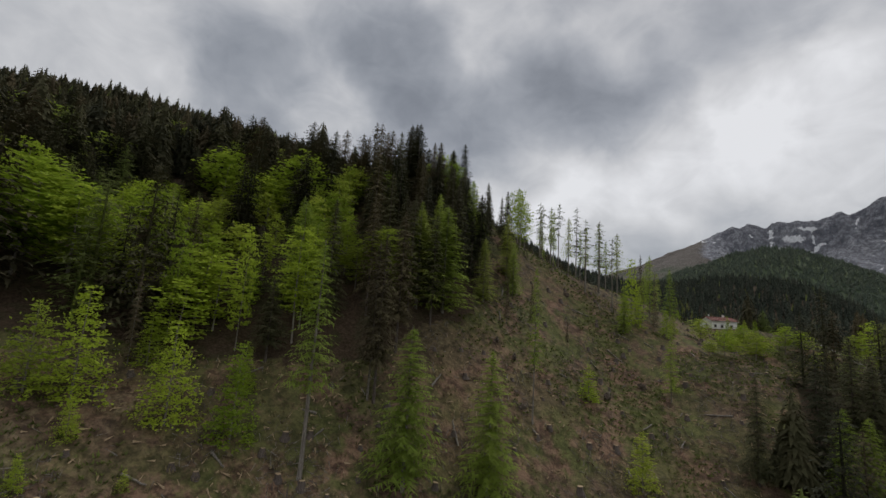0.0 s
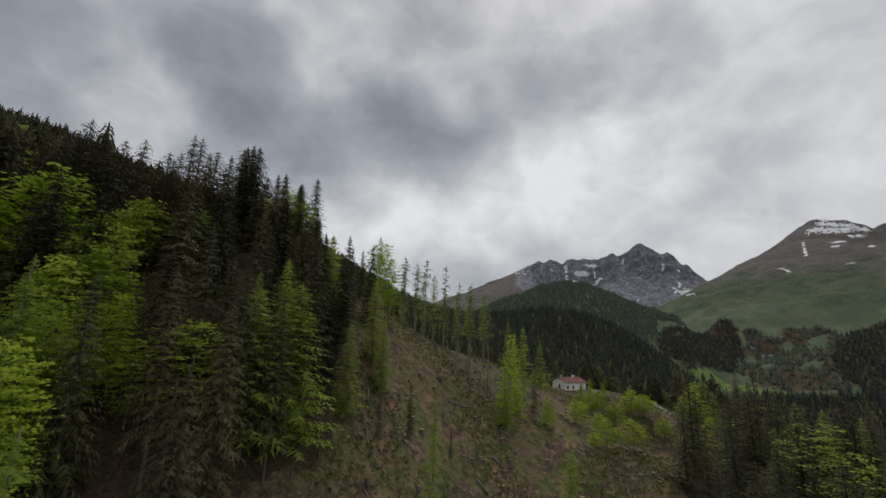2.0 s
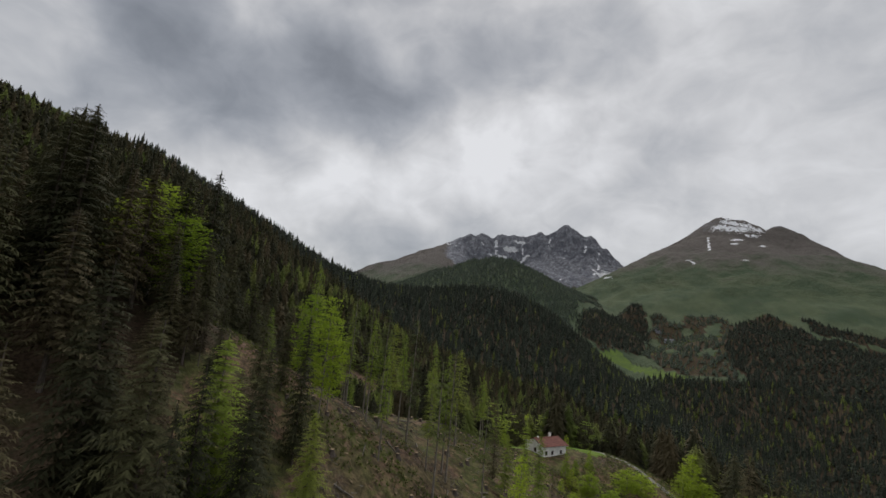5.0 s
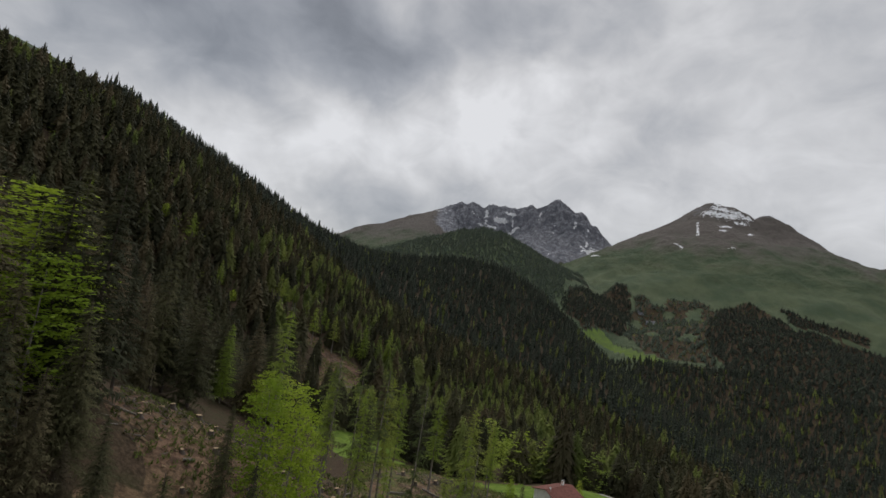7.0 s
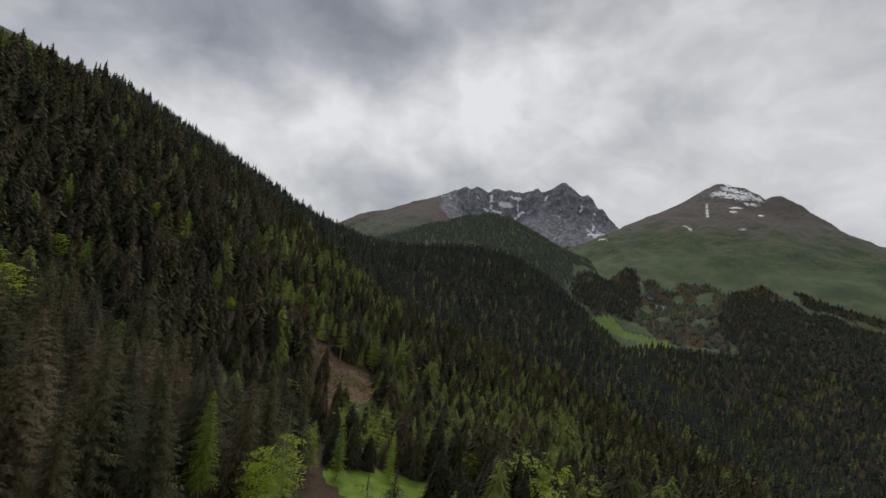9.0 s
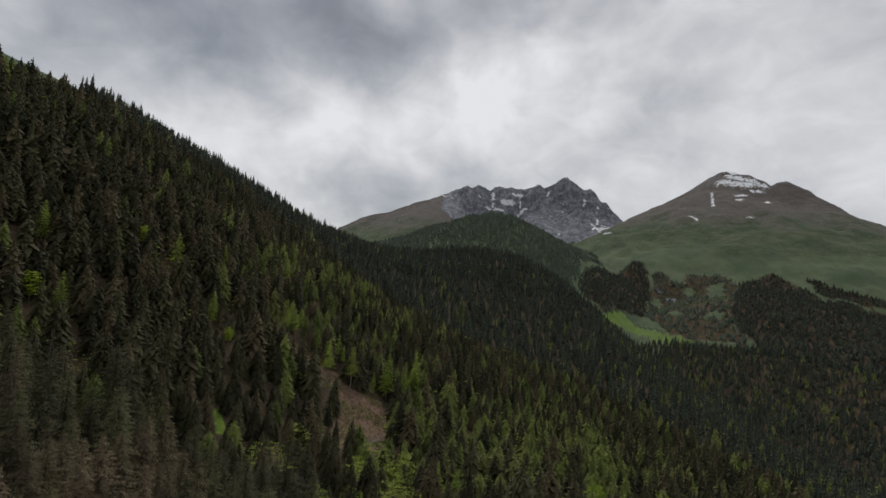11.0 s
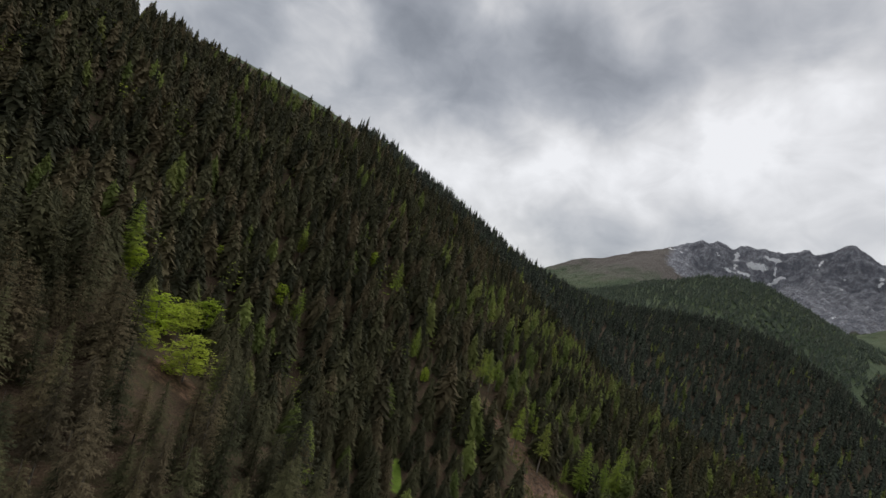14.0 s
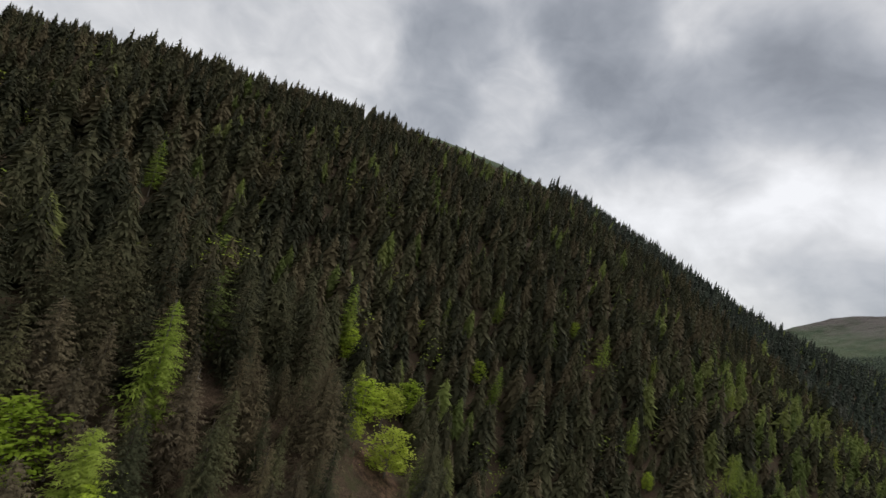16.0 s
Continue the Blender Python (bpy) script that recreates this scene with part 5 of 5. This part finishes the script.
    def window(wx, wz, w, h, wall):
        """On the long wall (y = -Wd/2) or on the gable (x = -L/2)."""
        if wall == "long":
            m = Matrix.Translation((wx, -Wd / 2, wz))
        else:
            m = Matrix.Translation((-L / 2, wx, wz)) @ Matrix.Rotation(radians(-90), 4, "Z")
        bm = bmesh.new()
        for a, b, c, d in ((-w / 2, -w / 2 + 0.08, 0, h), (w / 2 - 0.08, w / 2, 0, h), (-w / 2 + 0.08, w / 2 - 0.08, 0, 0.08), (-w / 2 + 0.08, w / 2 - 0.08, h - 0.08, h), (-0.03, 0.03, 0.08, h - 0.08)):
            box(bm, a, b, -0.06, 0.05, c, d)
        bmesh.ops.transform(bm, verts=bm.verts, matrix=m)
        win = part("window", bm, BROWN_WOOD, root)
        bm = box(bmesh.new(), -w / 2 + 0.05, w / 2 - 0.05, -0.02, 0.02, 0.05, h - 0.05)
        bmesh.ops.transform(bm, verts=bm.verts, matrix=m)
        part("pane", bm, DARK_GLASS, win)
        bm = box(bmesh.new(), -w / 2 - 0.1, w / 2 + 0.1, -0.16, 0.03, -0.08, -0.005)
        bmesh.ops.transform(bm, verts=bm.verts, matrix=m)
        part("sill", bm, GREY_STONE, win)

    for wx in (-3.9, -1.1, 2.9):
        window(wx, 1.5, 1.0, 1.2, "long")
    window(4.4, -1.2, 0.9, 1.1, "long")
    window(-2.6, -1.2, 0.9, 1.0, "long")
    window(-0.6, 1.7, 1.1, 1.3, "gable")
    window(0.4, -1.0, 1.0, 0.9, "gable")
    bm = box(bmesh.new(), 0.4, 1.4, -Wd / 2 - 0.05, -Wd / 2 + 0.04, -1.4, 0.7, 0.02)
    door = part("door", bm, BROWN_WOOD, root)
    part("door_handle", box(bmesh.new(), 1.22, 1.28, -Wd / 2 - 0.11, -Wd / 2 - 0.05, -0.4, -0.28), METAL, door)
    bm = box(bmesh.new(), 2.2, 5.7, -Wd / 2 - 1.3, -Wd / 2, 0.9, 1.05)
    balcony = part("balcony", bm, GREY_STONE, root)
    for k in range(8):
        x = 2.25 + 0.48 * k
        part("post", box(bmesh.new(), x, x + 0.06, -Wd / 2 - 1.28, -Wd / 2 - 1.22, 1.05, 1.9), BROWN_WOOD, balcony)
    part("handrail", box(bmesh.new(), 2.2, 5.7, -Wd / 2 - 1.29, -Wd / 2 - 1.2, 1.9, 1.98), BROWN_WOOD, balcony)
    root.matrix_basis = pose(HOUSE[0], HOUSE[1], height_at(*HOUSE) - 1.3, 0, 0, 90 - 58)
    return root


build_house()


def build_car(x, y, turn):
    root = tagged(new("car"), "small white van parked on the track below the house", "van")
    outline = [(-2.1, 0.35), (2.1, 0.35), (2.15, 0.75), (1.5, 0.95), (0.9, 1.65), (-1.9, 1.75), (-2.12, 1.0)]
    bm = prism(bmesh.new(), outline, -0.85, 0.85)
    bmesh.ops.bevel(bm, geom=list(bm.edges), offset=0.08, segments=2, affect="EDGES", profile=0.5)
    part("body", bm, CAR_WHITE, root, "", True)
    bm = prism(bmesh.new(), [(1.46, 1.0), (0.92, 1.58), (0.86, 1.56), (1.38, 0.98)], -0.72, 0.72)
    bmesh.ops.translate(bm, verts=bm.verts, vec=(0.05, 0, 0.03))
    part("windscreen", bm, DARK_GLASS, root)
    for s in (-1, 1):
        y0, y1 = sorted((s * 0.82, s * 0.87))
        part("side_window", prism(bmesh.new(), [(1.15, 1.05), (0.8, 1.5), (-1.6, 1.58), (-1.7, 1.05)], y0, y1), DARK_GLASS, root)
        for wx in (-1.3, 1.35):
            bm = bmesh.new()
            bmesh.ops.create_cone(bm, cap_ends=True, segments=16, radius1=0.33, radius2=0.33, depth=0.2, matrix=Matrix.Translation((wx, s * 0.80, 0.33)) @ Matrix.Rotation(radians(90), 4, "X"))
            wheel = part("wheel", bm, RUBBER, root, "", True)
            bm = bmesh.new()
            bmesh.ops.create_cone(bm, cap_ends=True, segments=12, radius1=0.19, radius2=0.17, depth=0.22, matrix=Matrix.Translation((wx, s * 0.805, 0.33)) @ Matrix.Rotation(radians(90), 4, "X"))
            part("rim", bm, METAL, wheel)
        part("headlight", box(bmesh.new(), 2.06, 2.14, s * 0.65 - 0.12, s * 0.65 + 0.12, 0.68, 0.82), METAL, root)
    root.matrix_basis = pose(x, y, height_at(x, y) + 0.15, 0, 0, turn)


build_car(CAR_AT[0], CAR_AT[1], 140)

GRAVEL = plain("pale_gravel", (0.26, 0.245, 0.22), 0.95, 0.3, 0.9)
DIRT = plain("trodden_dirt", (0.105, 0.080, 0.060), 0.95, 0.35, 0.7)


def ribbon(name, label, line, width, mat):
    """A track draped over the ground."""
    pts = []
    for (x0, y0), (x1, y1) in zip(line, line[1:]):
        n = max(2, int(math.hypot(x1 - x0, y1 - y0) / 1.2))
        pts += [(x0 + (x1 - x0) * k / n, y0 + (y1 - y0) * k / n) for k in range(n)]
    pts = np.array(pts + [line[-1]])
    for _ in range(6):
        pts[1:-1] = (pts[:-2] + 2 * pts[1:-1] + pts[2:]) / 4
    d = np.gradient(pts, axis=0)
    d /= np.linalg.norm(d, axis=1)[:, None]
    nrm = np.stack([-d[:, 1], d[:, 0]], 1)
    rows, across = len(pts), 7
    s = np.linspace(-0.5, 0.5, across)
    edge = width * (1 + 0.18 * (fbm(pts[:, 0], pts[:, 1], 5, 2, 61) - 0.5))
    P = pts[:, None, :] + nrm[:, None, :] * (s[None, :, None] * edge[:, None, None])
    z = land(P[..., 0].ravel(), P[..., 1].ravel()).reshape(rows, across)
    mid = z[:, across // 2][:, None]
    z = np.maximum(z, 0.25 * z + 0.75 * mid) + 0.12 - 0.10 * (abs(s) * 2) ** 2
    i = np.arange(rows * across).reshape(rows, across)
    q = np.stack([i[:-1, :-1], i[:-1, 1:], i[1:, 1:], i[1:, :-1]], -1).reshape(-1, 4)
    me = tri_mesh(name, np.concatenate([P, z[..., None]], -1).reshape(-1, 3), q[:, ::-1], [mat], True)
    tagged(new(name, me), label, "track", kind="structure")


ribbon("road", "pale gravel track past the house", [(66, 156), (74, 146), (81, 137), (87, 129), (95, 120), (102, 112)], 3.0, GRAVEL)
ribbon("path", "dirt forest track through the cut strip", [(-44, 300), (-54, 280), (-60, 262), (-68, 246), (-80, 228), (-92, 205)], 3.4, DIRT)

# stumps, logs and roots on the clearing
srng = np.random.RandomState(12)


def stump_model(k):
    r = np.random.RandomState(500 + k)
    root = tagged(new("tree_stump"), "sawn tree stump with a pale cut face on the clearing", "stump", "stumps on the clearing")
    bm = bmesh.new()
    n, hgt, rad = 11, 0.55 + 0.12 * k, 0.34 + 0.05 * k
    rings = []
    for z, f in ((-0.4, 1.7), (0.05, 1.35), (0.2, 1.05), (hgt, 0.92)):
        rings.append([bm.verts.new((rad * f * math.cos(6.283 * s / n) * (1 + (0.28 if s % 3 == 0 else -0.05) * max(0, f - 0.95)) * r.uniform(0.94, 1.06),
                                    rad * f * math.sin(6.283 * s / n) * (1 + (0.28 if s % 3 == 0 else -0.05) * max(0, f - 0.95)) * r.uniform(0.94, 1.06), z + r.uniform(-0.03, 0.03))) for s in range(n)])
    for a, b in zip(rings, rings[1:]):
        for s in range(n):
            bm.faces.new((a[s], a[(s + 1) % n], b[(s + 1) % n], b[s]))
    body = part("stump_body", bm, BARK, root, "", True)
    bm = bmesh.new()
    bm.faces.new([bm.verts.new((rad * 0.88 * math.cos(6.283 * s / n), rad * 0.88 * math.sin(6.283 * s / n), hgt + 0.02 + 0.03 * math.cos(6.283 * s / n))) for s in range(n)])
    ext = bmesh.ops.extrude_face_region(bm, geom=list(bm.faces))["geom"]
    bmesh.ops.translate(bm, verts=[g for g in ext if isinstance(g, bmesh.types.BMVert)], vec=(0, 0, -0.06))
    bmesh.ops.recalc_face_normals(bm, faces=bm.faces)
    part("cut_face", bm, CUT_WOOD, root, "pale sawn cut face")
    return root


def log_model(k):
    r = np.random.RandomState(600 + k)
    root = tagged(new("log"), "fallen weathered log lying on the clearing", "log", "logs on the clearing")
    L = (3.2, 5.0, 2.2)[k]
    pts = [(-L / 2 + L * i / 5, r.uniform(-0.08, 0.08), 0.16 + r.uniform(-0.04, 0.04)) for i in range(6)]
    v, f = tube([(p[1], p[2], p[0]) for p in pts], np.linspace(0.20, 0.11, 6), 8)
    v = v[:, [2, 0, 1]]
    ob = new("log_body", tri_mesh("log_body", v, f, [DEAD_WOOD], True))
    ob.parent = root
    for s, x in ((-1, -L / 2), (1, L / 2)):
        bm = bmesh.new()
        bmesh.ops.create_cone(bm, cap_ends=True, segments=8, radius1=0.19 if s < 0 else 0.105, radius2=0.19 if s < 0 else 0.105, depth=0.04,
                              matrix=Matrix.Translation((x, pts[0 if s < 0 else -1][1], pts[0 if s < 0 else -1][2])) @ Matrix.Rotation(radians(90), 4, "Y"))
        part("cut_end", bm, CUT_WOOD, root, "pale sawn end")
    return root


def root_plate_model(k):
    r = np.random.RandomState(700 + k)
    root = tagged(new("root_plate"), "dark upturned root plate of a fallen tree", "root plate", "upturned roots on the clearing")
    bm = bmesh.new()
    bmesh.ops.create_icosphere(bm, subdivisions=3, radius=1.0)
    for v in bm.verts:
        w = noise.noise(v.co * 2.1 + Vector((k * 9, 0, 0))) * 0.45 + noise.noise(v.co * 5.3) * 0.22
        v.co = Vector((v.co.x * 0.45, v.co.y * 1.1, v.co.z * 0.85)) * (1 + w) + Vector((0, 0, 0.45))
    part("earth_disc", bm, DIRT, root)
    pieces = []
    for _ in range(16):
        a, L = r.uniform(0, 6.28), r.uniform(0.7, 1.5)
        p = np.array([r.uniform(-0.2, 0.2), 0.7 * math.cos(a), 0.5 + 0.6 * math.sin(a)])
        q = p + np.array([r.uniform(-0.3, 0.5), L * math.cos(a), L * abs(math.sin(a)) * 0.8])
        w = 0.05
        pieces.append((np.array([p + (w, 0, 0), p - (w, 0, 0), p + (0, w, w), q]), np.array([(0, 1, 3), (1, 2, 3), (2, 0, 3)])))
    v, f = join(pieces)
    ob = new("roots", tri_mesh("roots", v, f, [DEAD_WOOD]))
    ob.parent = root
    return root


def set_out(model, x, y, size, turn, tilt=0.0):
    m = Matrix.Translation((x, y, height_at(x, y))) @ Matrix.Rotation(turn, 4, "Z") @ Matrix.Rotation(tilt, 4, "X") @ Matrix.Scale(size, 4)
    return copy_thing(model, m)


stumps, logs, plates = [stump_model(k) for k in range(3)], [log_model(k) for k in range(3)], [root_plate_model(k) for k in range(2)]
open_x, open_y = scatter(1.0, (-48, 98, -90, 160), 21)
sel = inside(open_x, open_y, CLEARING) & ~in_meadow(open_x, open_y) & (np.hypot(open_x - HOUSE[0], open_y - HOUSE[1]) > 12)
open_x, open_y = open_x[sel], open_y[sel]
sx, sy = scatter(6.2, (-48, 75, -75, 118), 23)
sel = inside(sx, sy, CLEARING)
for x, y in zip(sx[sel], sy[sel]):
    if srng.rand() < 0.72:
        set_out(stumps[srng.randint(3)], x, y, srng.uniform(0.7, 1.35), srng.uniform(0, 6.28), srng.uniform(-0.12, 0.12))
lx, ly = scatter(11.0, (-48, 75, -75, 118), 25)
sel = inside(lx, ly, CLEARING)
for x, y in zip(lx[sel], ly[sel]):
    a = srng.uniform(0, 6.28)
    dx, dy = math.cos(a), math.sin(a)
    rise = height_at(x + dx, y + dy) - height_at(x - dx, y - dy)
    m = Matrix.Translation((x, y, height_at(x, y) + 0.05)) @ Matrix.Rotation(a, 4, "Z") @ Matrix.Rotation(-math.atan2(rise, 2), 4, "Y") @ Matrix.Scale(srng.uniform(0.6, 1.2), 4)
    copy_thing(logs[srng.randint(3)], m)
for x, y, s in PLATES:
    set_out(plates[srng.randint(2)], x, y, s, srng.uniform(0, 6.28))
for pool in (stumps, logs, plates):
    for m in pool:
        for o in (*m.children_recursive, m):
            bpy.data.objects.remove(o)


def build_arch(x, y):
    """A pale bent bough that lies across the slope with both ends on the ground."""
    s = np.linspace(0, np.pi, 9)
    pts = [(1.3 * math.cos(a), 0.15 * math.sin(2 * a), 1.1 * math.sin(a) - 0.1) for a in s]
    root = tagged(new("bent_bough"), "pale barkless bent bough lying on the clearing", "bough")
    verts, faces = [], []
    for i, p in enumerate(pts):
        r = 0.2 - 0.012 * i
        t = Vector(pts[min(i + 1, 8)]) - Vector(pts[max(i - 1, 0)])
        t.normalize()
        u = Vector((0, 1, 0))
        w = t.cross(u)
        for k in range(7):
            a = 6.283 * k / 7
            verts.append(Vector(p) + (u * math.cos(a) + w * math.sin(a)) * r)
    for i in range(8):
        for k in range(7):
            a, b = i * 7 + k, i * 7 + (k + 1) % 7
            faces += [(a, b, b + 7), (a, b + 7, a + 7)]
    ob = new("stem", tri_mesh("stem", np.array(verts), np.array(faces), [CUT_WOOD], True))
    ob.parent = root
    root.matrix_basis = pose(x, y, height_at(x, y), 0, 0, 20)


build_arch(*ARCH_AT)


def sticks(name, label, xs, ys, length, thick, mat, seed, lift=0.05):
    """Loose branches strewn over the ground, one mesh."""
    r = np.random.RandomState(seed)
    n = len(xs)
    a, L = r.uniform(0, 6.283, n), length * r.uniform(0.35, 1.3, n)
    x1, y1 = xs + np.cos(a) * L, ys + np.sin(a) * L
    p = np.stack([xs, ys, land(xs, ys) + lift], 1)
    q = np.stack([x1, y1, land(x1, y1) + lift + r.uniform(-0.05, 0.45, n) * (r.rand(n) < 0.5) * L * 0.6], 1)
    w = (thick * r.uniform(0.5, 1.4, n))[:, None]
    side = np.stack([-np.sin(a), np.cos(a), np.zeros(n)], 1)
    up = np.array([[0, 0, 1.0]])
    V = np.stack([p + side * w, p - side * w, p + up * w * 1.6, q], 1).reshape(-1, 3)
    base = np.arange(n)[:, None] * 4
    F = np.concatenate([base + np.array([[0, 3, 2]]), base + np.array([[1, 2, 3]]), base + np.array([[0, 1, 3]])], 0)
    tagged(new(name, tri_mesh(name, V, F, [mat], False, np.repeat(r.rand(n), 4))), label, "debris", kind="stuff")


def tufts(name, label, xs, ys, size, blades, mat, seed, flat_=0.6):
    """Low plants: small fans of leaves, one mesh."""
    r = np.random.RandomState(seed)
    n = len(xs)
    z = land(xs, ys)
    V, F = [], []
    for b in range(blades):
        a = r.uniform(0, 6.283, n)
        s = size * r.uniform(0.5, 1.3, n)
        ox, oy = xs + r.normal(0, size * 0.4, n), ys + r.normal(0, size * 0.4, n)
        oz = z + r.uniform(0, size * 0.4, n)
        dx, dy = np.cos(a) * s, np.sin(a) * s
        V.append(np.stack([np.stack([ox - dy * 0.22, oy + dx * 0.22, oz], 1), np.stack([ox + dy * 0.22, oy - dx * 0.22, oz], 1),
                           np.stack([ox + dx * flat_, oy + dy * flat_, oz + s * r.uniform(0.3, 0.9, n)], 1)], 1))
    V = np.concatenate(V, 0).reshape(-1, 3)
    F = np.arange(len(V)).reshape(-1, 3)
    tagged(new(name, tri_mesh(name, V, F, [mat], False, np.tile(np.repeat(r.rand(n), 3), blades))), label, "plants", kind="stuff")


r = np.random.RandomState(31)
litter = fbm(open_x, open_y, 9, 3, 63)
pick = r.rand(len(open_x)) < np.where(litter > 0.54, 0.6, 0.08)
sticks("slash", "grey branches and logging slash strewn over the clearing", open_x[pick], open_y[pick], 1.6, 0.07, DEAD_WOOD, 32)
pick = (litter > 0.58) & (r.rand(len(open_x)) < 0.9)
sticks("brushwood", "dark heaps of brushwood on the clearing", open_x[pick], open_y[pick], 1.9, 0.07, BARK, 33, 0.25)
pick = r.rand(len(open_x)) < 0.15
sticks("wood_splinters", "pale sawn wood splinters on the clearing", open_x[pick], open_y[pick], 1.1, 0.15, CUT_WOOD, 34, 0.12)
herb = fbm(open_x, open_y, 14, 3, 65)
pick = (herb > 0.50) & (r.rand(len(open_x)) < 0.75)
HERB = foliage("herb_leaves", (0.075, 0.100, 0.026), (0.170, 0.205, 0.052), (0.17, 0.16, 0.07), 0.3)
tufts("herbs", "low green herbs and brambles growing on the clearing", open_x[pick], open_y[pick], 0.6, 9, HERB, 35)
pick = (herb < 0.44) & (r.rand(len(open_x)) < 0.35) & (open_y < 20)
DRY = foliage("dry_grass", (0.16, 0.13, 0.07), (0.30, 0.25, 0.14), (0.24, 0.19, 0.10))
tufts("dry_grass", "tufts of dry straw-coloured grass on the clearing", open_x[pick], open_y[pick], 0.6, 8, DRY, 36, 0.35)
cx, cy = scatter(1.6, (-122, -34, 248, 374), 41)
sel = inside(cx, cy, CUT_STRIP) & (r.rand(len(cx)) < 0.6)
sticks("slash", "branches strewn over the cut strip", cx[sel], cy[sel], 2.2, 0.09, DEAD_WOOD, 42)

pick = (fbm(cx, cy, 12, 3, 67) > 0.52) & inside(cx, cy, CUT_STRIP)
tufts("herbs", "low green plants on the cut strip", cx[pick], cy[pick], 1.0, 7, HERB, 43)
